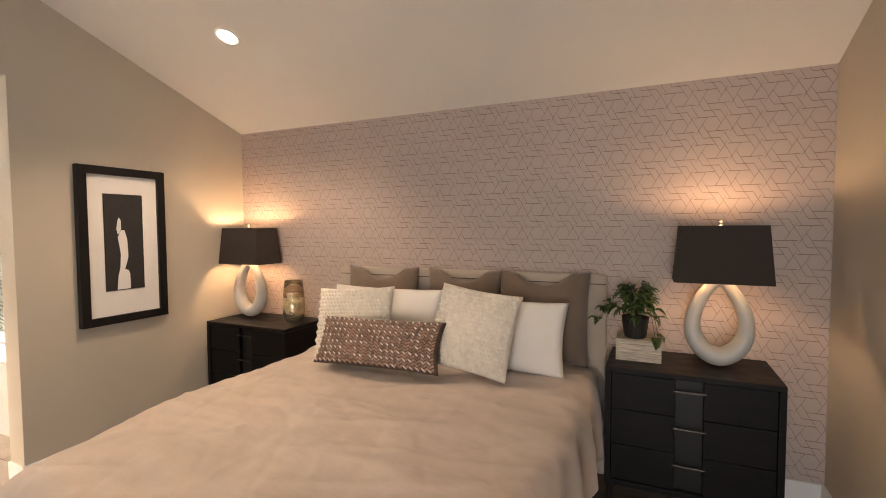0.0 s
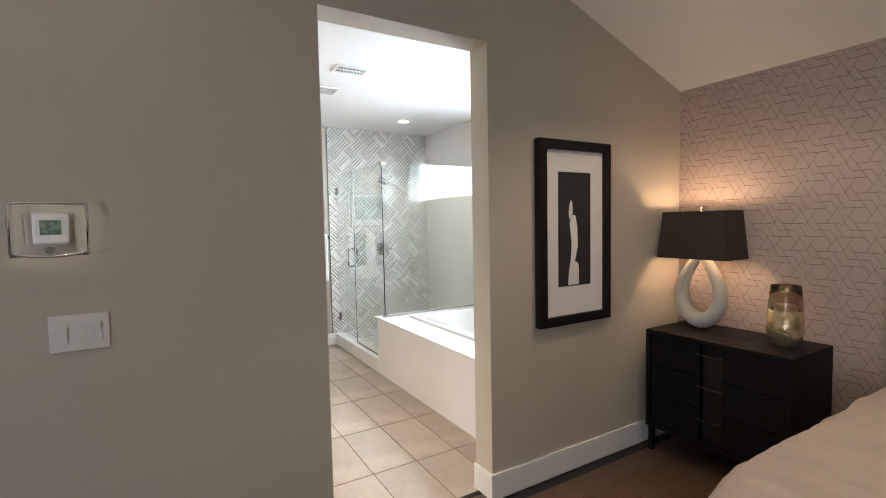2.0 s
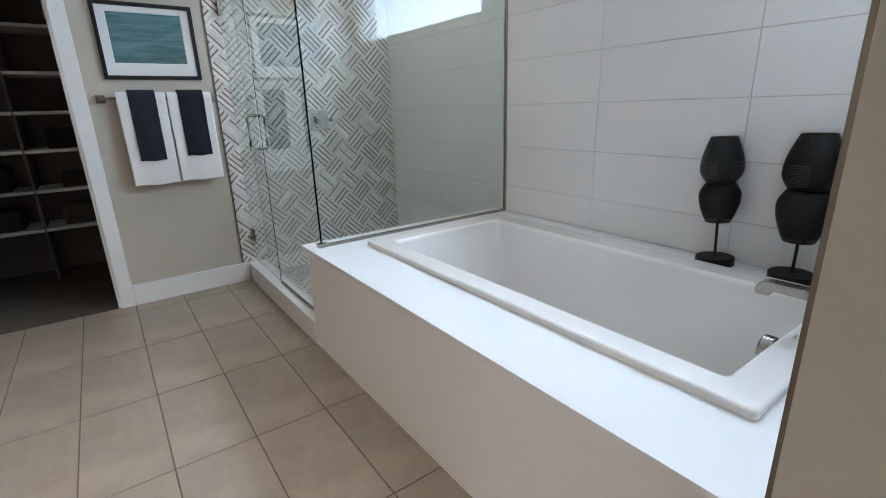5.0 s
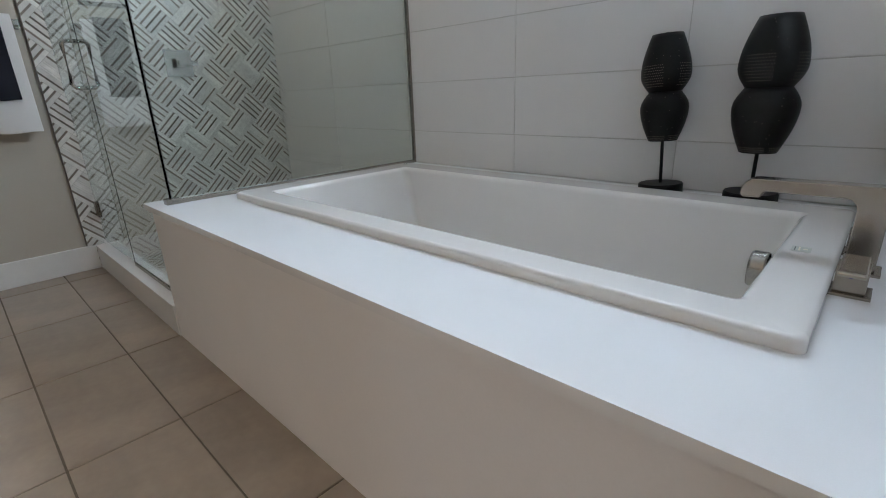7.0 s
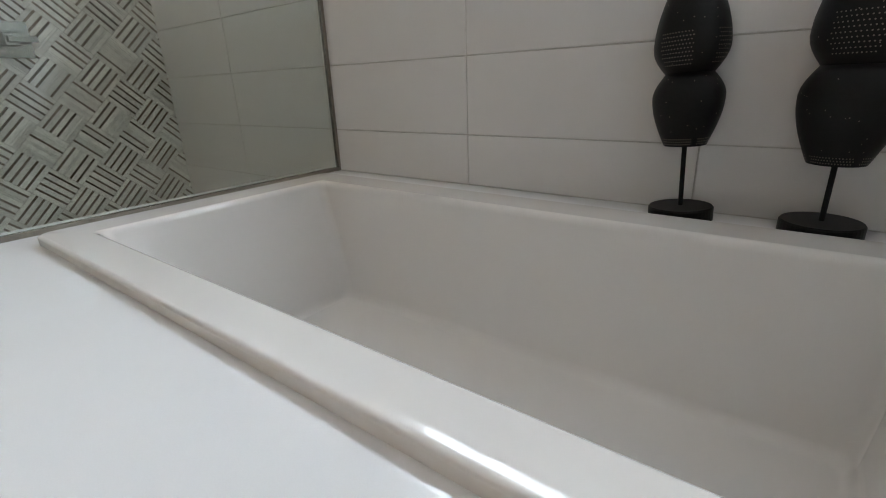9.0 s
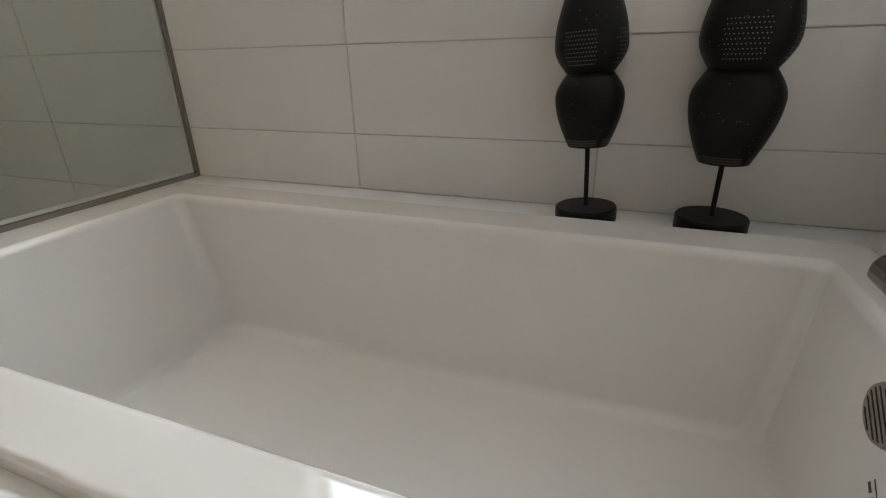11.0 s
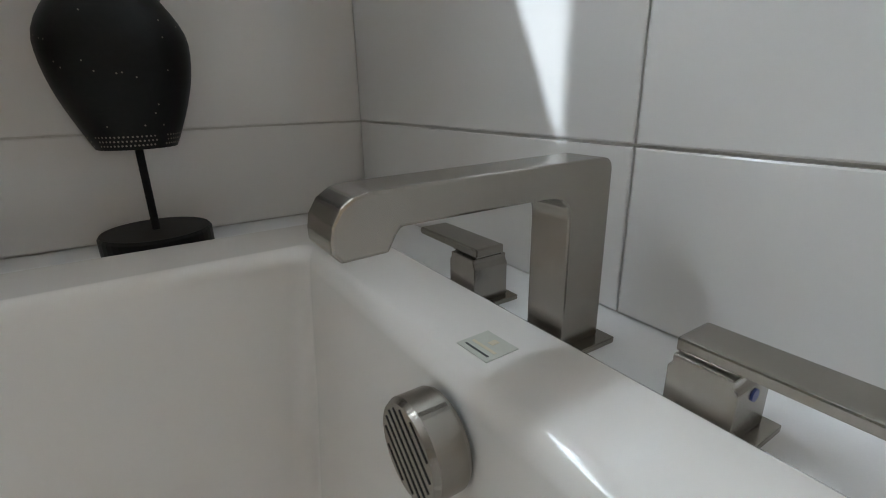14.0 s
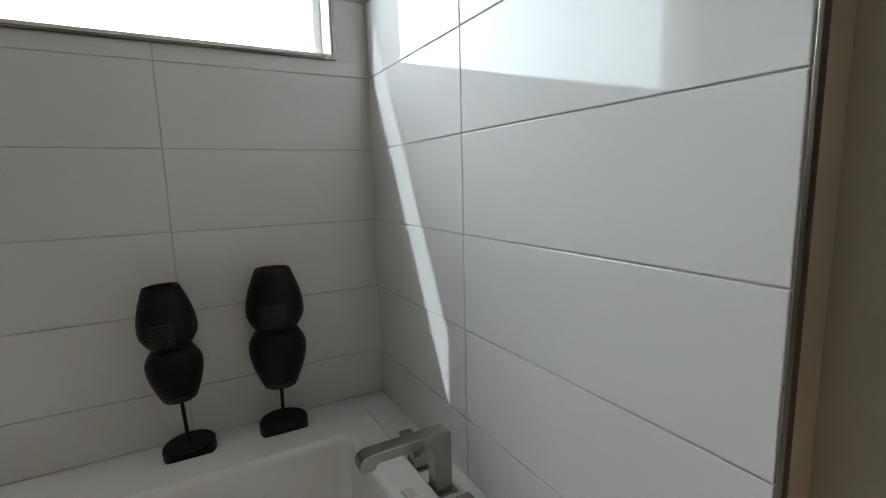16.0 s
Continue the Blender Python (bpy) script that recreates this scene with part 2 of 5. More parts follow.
M_white_cotton = material("white_cotton", (0.78, 0.745, 0.70), 0.85, grain=0.03, scale=500, patch=0.03, bump=0.001, bump_scale=40, sheen=0.2)
M_knit = material("cream_tufted_knit", (0.72, 0.66, 0.57), 0.85, grain=0.08, scale=300, patch=0.06, patch_scale=8, bump=0.0015, bump_scale=160, sheen=0.4, per="island", per_amount=0.07)
M_ceramic = material("grey_white_ceramic", (0.50, 0.50, 0.475), 0.42, grain=0.03, scale=150, patch=0.05, patch_scale=7, bump=0.0006, bump_scale=30)
M_paper_base = material("wallpaper_ground", (0.47, 0.385, 0.348), 0.6, grain=0.05, scale=350, patch=0.05, patch_scale=2.2, bump=0.0002, bump_scale=300)
M_paper_line = material("wallpaper_bronze_line", (0.215, 0.155, 0.115), 0.45, 0.25, grain=0.2, scale=120, patch=0.2, patch_scale=5)
M_mosaic = material("stone_strip_mosaic", (0.72, 0.70, 0.66), 0.28, grain=0.08, scale=45, patch=0.08, patch_scale=7, per="island", per_amount=0.12, bump=0.0003)
M_mosaic_grout = material("pale_mosaic_grout", (0.50, 0.475, 0.44), 0.85, grain=0.1, scale=200)
M_towel = material("white_terry", (0.80, 0.79, 0.78), 0.95, grain=0.06, scale=500, patch=0.03, bump=0.003, bump_scale=350, sheen=0.5)
M_navy = material("navy_terry", (0.012, 0.014, 0.024), 0.95, grain=0.2, scale=500, patch=0.1, bump=0.003, bump_scale=350)
M_carpet = material("dark_closet_carpet", (0.09, 0.075, 0.06), 0.95, grain=0.3, scale=250, patch=0.1, bump=0.004, bump_scale=250)
# dark tone that carries the closet's shade
M_closet_shade = material("closet_shade_paint", (0.15, 0.13, 0.115), 0.7, grain=0.02, scale=200, patch=0.04)
M_plastic = material("white_switch_plastic", (0.72, 0.71, 0.69), 0.35, patch=0.02, patch_scale=20, grain=0.01)
M_lamp_glow = glow("downlight_lens", (1.0, 0.86, 0.66), 9)
# ---- the place's measures ----
XW, XD, XR = -3.545, -3.70, -3.772        # dividing wall: bedroom face, bath face, tiled face
YB, XL = 4.24, -7.28                      # back wall of both rooms, far wall of the bath
DOOR0, DOOR1, DOORZ = 1.687, 2.566, 2.445
CEIL = 2.72                               # bath ceiling
XE, YS = 0.72, -2.5                       # bedroom's east and south walls
SLOPE = 0.362
BYS = -0.9                                # bath's south wall


def roof_z(y):
    return 2.40 + SLOPE * (4.24 - y)


def structure(name, bm, mat, label, category="wall", parent=None):
    ob = part(name, bm, mat, parent)
    return tagged(ob, label, category, kind="structure")


def wall_with_hole(axis, d0, d1, a0, a1, z0, z1, hole):
    """A wall slab with one opening; a runs along the wall, hole is (a0, a1, z0, z1)."""
    h0, h1, hz0, hz1 = hole
    bm = bmesh.new()
    rects = [(a0, h0, z0, z1), (h1, a1, z0, z1), (h0, h1, hz1, z1)]
    if hz0 > z0 + 1e-4:
        rects.append((h0, h1, z0, hz0))
    for p0, p1, q0, q1 in rects:
        if axis == "x":
            box(d0, p0, q0, d1, p1, q1, bm=bm)
        else:
            box(p0, d0, q0, p1, d1, q1, bm=bm)
    return bm


# dividing wall between bedroom and bath, with the doorless opening
structure("wall_west", wall_with_hole("x", XD, XW, YS, YB, 0, 5.0, (DOOR0, DOOR1, -0.01, DOORZ)), M_wall, "greige painted drywall with a cased-free doorway to the bath")
# back wall: behind the wallpaper and behind the bath's tile
WIN0, WIN1, WINZ0, WINZ1 = -5.60, -3.90, 1.816, 2.42
structure("wall_north", wall_with_hole("y", YB + 0.012, YB + 0.17, XL - 0.15, XE + 0.15, 0, 5.0, (WIN0, WIN1, WINZ0, WINZ1)), M_wall_grout, "north wall shared by bedroom and bath")
wallpaper = structure("wallpaper", box(XW, YB - 0.002, 0.0, XE, YB + 0.012, 2.6), M_paper_base, "mauve beige wallpaper with bronze hexagon lattice lines", "wallpaper")
structure("wall_east", box(XE, YS, 0, XE + 0.15, YB + 0.012, 5.0), M_wall, "greige painted drywall beside the bed")
structure("wall_south", wall_with_hole("y", YS - 0.15, YS, XW, XE + 0.15, 0, 5.0, (-0.45, 0.65, 0.45, 2.15)), M_wall, "greige painted drywall with a window opening")
# vaulted bedroom ceiling
bm = prism([(YS - 0.15, roof_z(YS - 0.15)), (YB + 0.012, roof_z(YB + 0.012)), (YB + 0.012, roof_z(YB) + 0.1), (YS - 0.15, roof_z(YS - 0.15) + 0.1)], XW, XE, "x")
structure("ceiling_bedroom", bm, M_ceiling, "off-white vaulted ceiling sloping down to the bed wall", "ceiling")
# bath shell
structure("ceiling_bath", box(XL - 0.15, BYS - 0.15, CEIL, XD, YB + 0.012, CEIL + 0.08), M_ceiling, "flat white painted bath ceiling", "ceiling")
CLO0, CLO1, CLOZ = 1.22, 2.035, 2.1
structure("wall_bath_far", wall_with_hole("x", XL - 0.13, XL, BYS, YB + 0.012, 0, CEIL, (CLO0, CLO1, -0.01, CLOZ)), M_wall, "greige painted drywall with the closet doorway")
structure("wall_bath_south", box(XL, BYS - 0.15, 0, XD, BYS, CEIL), M_wall, "greige painted drywall behind the camera")
# dark closet behind the bath, its shade put into the wall and ceiling colour
structure("wall_closet", wall_with_hole("x", XL - 1.5, XL - 1.4, 0.3, 3.0, 0, CEIL, (1.0, 1.01, 1.0, 1.01)), M_closet_shade, "closet wall coloured dark for shade")
structure("wall_closet_side", box(XL - 1.4, 2.6, 0, XL - 0.13, 2.7, CEIL), M_closet_shade, "closet side wall coloured dark for shade")
structure("wall_closet_end", box(XL - 1.4, 0.3, 0, XL - 0.13, 0.4, CEIL), M_closet_shade, "closet end wall coloured dark for shade")
structure("ceiling_closet", box(XL - 1.5, 0.3, CEIL, XL - 0.15, 2.7, CEIL + 0.08), M_closet_shade, "closet ceiling coloured dark for shade", "ceiling")
structure("floor_closet", box(XL - 1.5, 0.3, -0.08, XL - 0.02, 2.7, -0.002), M_carpet, "dark brown closet carpet", "floor")
# bedroom and bath subfloors
floor_bed = structure("floor_bedroom", box(XD + 0.06, YS - 0.15, -0.1, XE, YB, -0.008), M_slot_shade_gap, "dark brown wooden plank floor", "floor")
floor_bath = structure("floor_bath", box(XL - 0.02, BYS - 0.1, -0.1, XD + 0.05, YB, -0.0035), M_floor_grout, "beige porcelain tile floor with brown grout", "floor")
structure("threshold", box(XD + 0.045, DOOR0 + 0.001, -0.02, XD + 0.075, DOOR1 - 0.001, 0.004, 0.002), M_espresso, "dark wooden threshold strip in the doorway", "threshold")


def baseboard(x0, y0, x1, y1, h=0.145):
    bm = box(x0, y0, 0, x1, y1, h, 0.004)
    structure("baseboard", bm, M_trim, "white painted flat baseboard", "baseboard")


baseboard(XW, DOOR1, XW + 0.016, YB - 0.004)
baseboard(XD, DOOR1 - 0.016, XW + 0.016, DOOR1 - 0.001)
baseboard(XW, YS, XW + 0.016, DOOR0)
baseboard(XD, DOOR0 + 0.001, XW + 0.016, DOOR0 + 0.016)
baseboard(XW + 0.016, YB - 0.018, XE - 0.016, YB - 0.002)
baseboard(XE - 0.016, YS, XE, YB - 0.002)
baseboard(XL, CLO1 + 0.085, XL + 0.016, 2.89)

# closet door casing and jamb
casing = empty("door_casing", (XL, 0, 0), "white painted flat casing round the closet doorway", "door casing", kind="structure")
for nm, b in (("casing_leg", (0, CLO1, 0, 0.018, CLO1 + 0.083, CLOZ + 0.083)), ("casing_leg", (0, CLO0 - 0.083, 0, 0.018, CLO0, CLOZ + 0.083)), ("casing_head", (0, CLO0 + 0.001, CLOZ, 0.018, CLO1 - 0.001, CLOZ + 0.083)),
              ("jamb", (-0.14, CLO1 - 0.018, 0, 0.004, CLO1 + 0.001, CLOZ)), ("jamb", (-0.14, CLO0 - 0.001, 0, 0.004, CLO0 + 0.018, CLOZ))):
    part(nm, box(*b, 0.003), M_trim, casing)
for z in (0.28, 1.05, 1.85):
    part("hinge", box(-0.075, CLO1 - 0.024, z - 0.045, -0.035, CLO1 - 0.018, z + 0.045, 0.002), M_nickel, casing, "satin nickel hinge")

# ---- windows ----
window = empty("window_1", (0, 0, 0), "high horizontal bath window with a thin dark metal edge and white vinyl frame", "window", kind="structure")
for nm, b, mt in (("window_sill", (WIN0, YB - 0.012, WINZ0 - 0.004, WIN1, YB + 0.17, WINZ0 + 0.008), M_trim), ("reveal", (WIN1 - 0.006, YB - 0.004, WINZ0 + 0.008, WIN1 + 0.001, YB + 0.17, WINZ1), M_trim),
                  ("reveal", (WIN0 - 0.001, YB - 0.004, WINZ0 + 0.008, WIN0 + 0.006, YB + 0.17, WINZ1), M_trim), ("reveal", (WIN0, YB - 0.004, WINZ1 - 0.006, WIN1, YB + 0.17, WINZ1 + 0.001), M_trim)):
    part(nm, box(*b), mt, window)
for b in ((WIN0, YB + 0.10, WINZ0 + 0.008, WIN1, YB + 0.15, WINZ0 + 0.035), (WIN0, YB + 0.10, WINZ1 - 0.035, WIN1, YB + 0.15, WINZ1 - 0.006), (WIN0 + 0.006, YB + 0.10, WINZ0 + 0.035, WIN0 + 0.034, YB + 0.15, WINZ1 - 0.035), (WIN1 - 0.034, YB + 0.10, WINZ0 + 0.035, WIN1 - 0.006, YB + 0.15, WINZ1 - 0.035)):
    part("window_frame", box(*b, 0.004), M_trim, window, "white vinyl frame")
for b in ((WIN0, YB - 0.016, WINZ0 - 0.010, WIN1 + 0.008, YB - 0.002, WINZ0 - 0.003), (WIN1 + 0.001, YB - 0.016, WINZ0 - 0.003, WIN1 + 0.008, YB - 0.002, WINZ1 + 0.008)):
    part("metal_edge", box(*b), M_nickel, window, "thin dark metal tile edge")
pane = part("pane", box(WIN0 + 0.03, YB + 0.122, WINZ0 + 0.03, WIN1 - 0.03, YB + 0.126, WINZ1 - 0.03), M_window_glass, window)
pane.visible_shadow = False

# ---- tub deck ----
DZ = 0.578
deck = empty("tub_surround", (0, 0, 0), "white quartz deck on a plain white front panel round the tub", "tub surround", kind="structure")
TX0, TX1, TY0, TY1 = -5.72, -3.893, 3.148, 4.07
bm = bmesh.new()
for b in ((-5.945, 2.880, XR, TY0 + 0.04), (-5.945, TY1 - 0.04, XR, YB), (-5.945, TY0 + 0.04, TX0 + 0.04, TY1 - 0.04), (TX1 - 0.04, TY0 + 0.04, XR, TY1 - 0.04)):
    box(b[0], b[1], DZ - 0.022, b[2], b[3], DZ, bm=bm)
bmesh.ops.remove_doubles(bm, verts=bm.verts, dist=1e-5)
part("deck_slab", bm, M_quartz, deck)
part("front_panel", box(-5.915, 2.898, 0.0, XR, 2.92, DZ - 0.022, 0.001), M_panel, deck)
part("side_panel", box(-5.915, 2.926, 0.0, -5.893, YB, DZ - 0.022), M_panel, deck)

# ---- bathtub: rim, basin ----
tub = empty("bathtub", (0, 0, 0), "glossy white acrylic drop-in bathtub with sloping sides, empty", "bathtub")


TUB = [  # x0, y0, x1, y1, height, corner radius, from the rim's foot to the basin's floor
    (TX0, TY0, TX1, TY1, DZ, 0.02), (TX0, TY0, TX1, TY1, DZ + 0.017, 0.02), (TX0 + 0.002, TY0 + 0.002, TX1 - 0.002, TY1 - 0.002, DZ + 0.023, 0.02), (TX0 + 0.010, TY0 + 0.010, TX1 - 0.010, TY1 - 0.010, DZ + 0.027, 0.02),
    *[(-5.607 + q, 3.232 + 0.85 * q, -3.984 - 0.85 * q, 3.958 - 0.8 * q, DZ + 0.027 - d, 0.02 + 0.4 * q) for q, d in ((0.022 * math.sin(radians(a)), 0.022 * (1 - math.cos(radians(a)))) for a in (0, 15, 30, 45, 60, 75, 88))],
    (-5.574, 3.254, -4.006, 3.938, DZ - 0.03, 0.029), (-5.52, 3.27, -4.018, 3.923, 0.40, 0.03), (-5.473, 3.285, -4.034, 3.910, 0.245, 0.032),
    *[(-5.468 + q, 3.287 + q, -4.036 - q, 3.908 - q, 0.232 - d, 0.032) for q, d in ((0.030 * (1 - math.cos(radians(a))), 0.030 * math.sin(radians(a))) for a in (10, 25, 40, 55, 70, 85))],
    (-5.40, 3.355, -4.104, 3.84, 0.2015, 0.032)]


def tub_rings(rows, close):
    """A skin over rounded outlines."""
    bm = bmesh.new()
    rings = [[bm.verts.new((x, y, z)) for x, y in rounded(x0, y0, x1, y1, r, 6)] for x0, y0, x1, y1, z, r in rows]
    n = len(rings[0])
    for a, b in zip(rings, rings[1:]):
        for i in range(n):
            bm.faces.new((a[i], a[(i + 1) % n], b[(i + 1) % n], b[i]))
    if close:
        bm.faces.new(rings[-1])
    bmesh.ops.recalc_face_normals(bm, faces=bm.faces)
    return bm


mid_rim = tuple((p + q) / 2 for p, q in zip(TUB[3], TUB[4]))
for ob in (part("rim", tub_rings(TUB[:4] + [mid_rim], False), M_acrylic, tub, "raised flat rim", smooth=True), part("basin", tub_rings([mid_rim] + TUB[4:], True), M_acrylic, tub, smooth=True)):
    wn = ob.modifiers.new("even_normals", "WEIGHTED_NORMAL")
    wn.weight = 90

# ---- shower: curb, glass, mosaic ----
GY, GX, GTOP = 2.95, -5.826, 2.125
curb = structure("shower_curb", box(XL, 2.892, 0, -5.918, 3.02, 0.140, 0.003), M_quartz, "white quartz shower curb", "curb")
shower_floor = structure("shower_floor", box(XL, 3.02, 0.0, -5.918, YB, 0.03), M_mosaic_grout, "pale mosaic shower floor", "floor")
screen = empty("shower_screen", (0, 0, 0), "frameless clear glass shower enclosure with a hinged door", "shower screen")
part("door_pane", box(XL + 0.02, GY - 0.005, 0.155, -6.655, GY + 0.005, GTOP, 0.0015), M_glass, screen)
part("fixed_pane", box(-6.645, GY - 0.005, 0.15, GX - 0.007, GY + 0.005, GTOP, 0.0015), M_glass, screen)
part("side_pane", box(GX - 0.005, GY + 0.0, DZ + 0.008, GX + 0.005, YB - 0.012, GTOP, 0.0015), M_glass, screen)
for ob in screen.children:
    ob.visible_shadow = False
part("channel", box(GX - 0.010, GY + 0.01, DZ, GX + 0.010, YB - 0.004, DZ + 0.016, 0.001), M_nickel, screen, "brushed nickel base channel")
part("channel", box(GX - 0.010, YB - 0.018, DZ + 0.017, GX + 0.010, YB - 0.001, GTOP, 0.001), M_nickel, screen, "brushed nickel wall channel")
part("channel", box(-6.645, GY - 0.009, 0.140, GX - 0.10, GY + 0.009, 0.157, 0.001), M_nickel, screen, "brushed nickel base channel")
part("clamp", box(GX - 0.025, GY - 0.022, DZ, GX + 0.016, GY + 0.028, DZ + 0.022, 0.002), M_nickel, screen, "nickel corner clamp")
part("clamp", box(GX - 0.035, GY - 0.012, GTOP - 0.03, GX + 0.012, GY + 0.035, GTOP + 0.004, 0.002), M_nickel, screen, "nickel corner clamp")
for z in (0.36, 1.93):
    part("hinge", box(XL + 0.002, GY - 0.014, z - 0.045, XL + 0.062, GY + 0.014, z + 0.045, 0.003), M_nickel, screen, "nickel glass hinge")
for s in (-1, 1):
    y = GY + s * 0.055
    hz0, hz1, hx = 1.03, 1.235, -6.72
    pts = [(hx, GY + s * 0.005, hz0), (hx, y - s * 0.012, hz0), (hx, y, hz0 + 0.012), (hx, y, hz1 - 0.012), (hx, y - s * 0.012, hz1), (hx, GY + s * 0.005, hz1)]
    part("handle", tube(pts, 0.0095), M_chrome, screen, "steel D handle", smooth=True)

# ---- bed ----
bed = empty("bed", (-1.40, 3.1, 0), "king bed with a beige upholstered headboard", "bed")
bed_m = bed.matrix_basis.inverted()


def under(ob_name, bm, mat, parent, inv, label="", smooth=False):
    bm.transform(inv)
    return part(ob_name, bm, mat, parent, label, smooth)


under("headboard", box(-2.40, 4.13, 0.0, -0.405, 4.225, 1.255, 0.02, 3), M_headboard, bed, bed_m)
under("base", box(-2.30, 1.95, 0.12, -0.48, 4.12, 0.36, 0.02), M_headboard, bed, bed_m)
under("mattress", box(-2.30, 1.93, 0.36, -0.48, 4.12, 0.60, 0.06, 4), M_white_cotton, bed, bed_m)
for x in (-2.2, -0.58):
    for y in (2.05, 4.0):
        under("leg", box(x - 0.03, y - 0.03, 0, x + 0.03, y + 0.03, 0.12, 0.004), M_espresso, bed, bed_m)


def duvet_mesh():
    x0, x1, y0, y1 = -2.37, -0.45, 1.90, 4.08
    nx, ny = 190, 200
    bm = bmesh.new()
    grid = []
    drop = 0.46
    for j in range(ny + 1):
        v = j / ny
        row = []
        for i in range(nx + 1):
            u = i / nx
            sx = (u - 0.5) * (x1 - x0 + 2 * drop)
            sy = y1 - v * (y1 - y0 + drop)
            hx = (x1 - x0) / 2
            over = max(0.0, abs(sx) - hx)
            side = math.copysign(1, sx)
            overy = max(0.0, y0 - sy)
            r = 0.10

            def roll(o):
                """Distance out and down for an overhang of o, round an edge of radius r."""
                arc = r * math.pi / 2
                if o <= 0:
                    return 0.0, 0.0
                if o < arc:
                    a = o / r
                    return r * math.sin(a), r * (1 - math.cos(a))
                return r + 0.06 * (o - arc), r + (o - arc)
            ox, dxz = roll(over)
            oy, dyz = roll(overy)
            foot = min(1.0, max(0.0, (2.95 - sy) / 1.1))
            x = (x0 + x1) / 2 + side * (min(abs(sx), hx) * (1 - 0.07 / hx) + ox) * (1 - 0.25 * foot ** 2.2)
            y = max(sy, y0) - oy + 0.07
            down = max(dxz, dyz) if min(dxz, dyz) < 1e-6 else max(dxz, dyz) + 0.25 * min(dxz, dyz)
            p = Vector((x * 1.0, y * 1.0, 0))
            puff = 0.022 * noise.noise(p * 1.7) + 0.013 * noise.noise(p * 4.1 + Vector((3, 1, 0))) + 0.011 * (1 - abs(noise.noise(Vector((x * 1.3 + y * 0.6, y * 4.2 - x * 1.1, 7))))) ** 6 + 0.006 * noise.noise(Vector((x * 11, y * 6, 2))) + 0.010 * abs(noise.noise(Vector((x * 2.2 + y * 3.0, y * 1.2 - x, 4)) * 1.6))
            puff += 0.005 * (1 - abs(noise.noise(Vector((x * 1.1 + y * 0.5 + 3, y * 3.1 - x * 1.6, 1))))) ** 14 + 0.0035 * (1 - abs(noise.noise(Vector((x * 2.6 - y * 1.3, y * 2.2 + x * 0.9, 5))))) ** 16 - 0.003 * (1 - abs(noise.noise(Vector((x * 3.4 + y * 1.5, y * 1.2 - x * 0.4, 9))))) ** 18
            fold = 0.0
            if down > 0.02:
                along = y if dxz > dyz else x
                k = min(1.0, (down - 0.02) / 0.2)
                fold = k * (0.026 * math.sin(along * 17 + 2 * noise.noise(p * 2)) + 0.02 * noise.noise(Vector((along * 6, 1.5, down * 3))))
            cx, cy = (x - (x0 + x1) / 2) / hx, (y - 3.0) / 1.1
            z = 0.698 + 0.018 * (1 - min(1, abs(cx)) ** 4) - down + puff * (1 - 0.5 * min(1, down / 0.2))
            if dxz > dyz:
                x += side * fold
            elif dyz > 0:
                y -= fold
            row.append(bm.verts.new((x, y, max(z, 0.03))))
        grid.append(row)
    for a, b in zip(grid, grid[1:]):
        for i in range(nx):
            bm.faces.new((a[i], b[i], b[i + 1], a[i + 1]))
    bmesh.ops.recalc_face_normals(bm, faces=bm.faces)
    return bm


duvet = part("duvet", duvet_mesh(), M_duvet, smooth=True)
so = duvet.modifiers.new("thickness", "SOLIDIFY")
so.thickness, so.offset = 0.02, -1
tagged(duvet, "sand coloured cotton duvet hanging over the bed's edges", "duvet")


def pillow_point(a, b, s, w, h, d, corner=0.06, dent=0.0):
    """A place on a cushion's face: a and b run from -1 to 1, s is -1 in front and 1 behind."""
    x = a * w / 2 * (1 - corner * (1 - b * b) * 0.9)
    z = b * h / 2 * (1 - corner * (1 - a * a) * 0.9)
    if dent and b > 0:
        z -= dent * max(0.0, 1 - (a / 0.6) ** 2) * b * b
    t = max(0.0, 1 - a * a) ** 0.42 * max(0.0, 1 - b * b) ** 0.42
    wr = (0.012 * noise.noise(Vector((x * 8, z * 8, s * 3 + w))) + 0.006 * noise.noise(Vector((x * 23, z * 17, w)))) * t
    return Vector((x, s * (d / 2 * t) + wr, z))


def pillow_mesh(w, h, d, corner=0.06, dent=0.0, n=32):
    """A stuffed cushion in the x-z plane, its front towards -y, with pointed corners."""
    bm = bmesh.new()
    for s in (-1, 1):
        g = [[bm.verts.new(pillow_point(2 * i / n - 1, 2 * j / n - 1, s, w, h, d, corner, dent)) for i in range(n + 1)] for j in range(n + 1)]
        for j in range(n):
            for i in range(n):
                q = (g[j][i], g[j][i + 1], g[j + 1][i + 1], g[j + 1][i])
                bm.faces.new(q if s < 0 else q[::-1])
    bmesh.ops.remove_doubles(bm, verts=bm.verts, dist=1e-5)
    bmesh.ops.recalc_face_normals(bm, faces=bm.faces)
    return bm


def pillow(name, at, w, h, d, lean, turn, mat, label, roll=0, **k):
    ob = part(name, pillow_mesh(w, h, d, **k), mat, smooth=True)
    ob.matrix_basis = pose(*at, lean, roll, turn)
    return tagged(ob, label, "pillow", group="pillows on the bed")


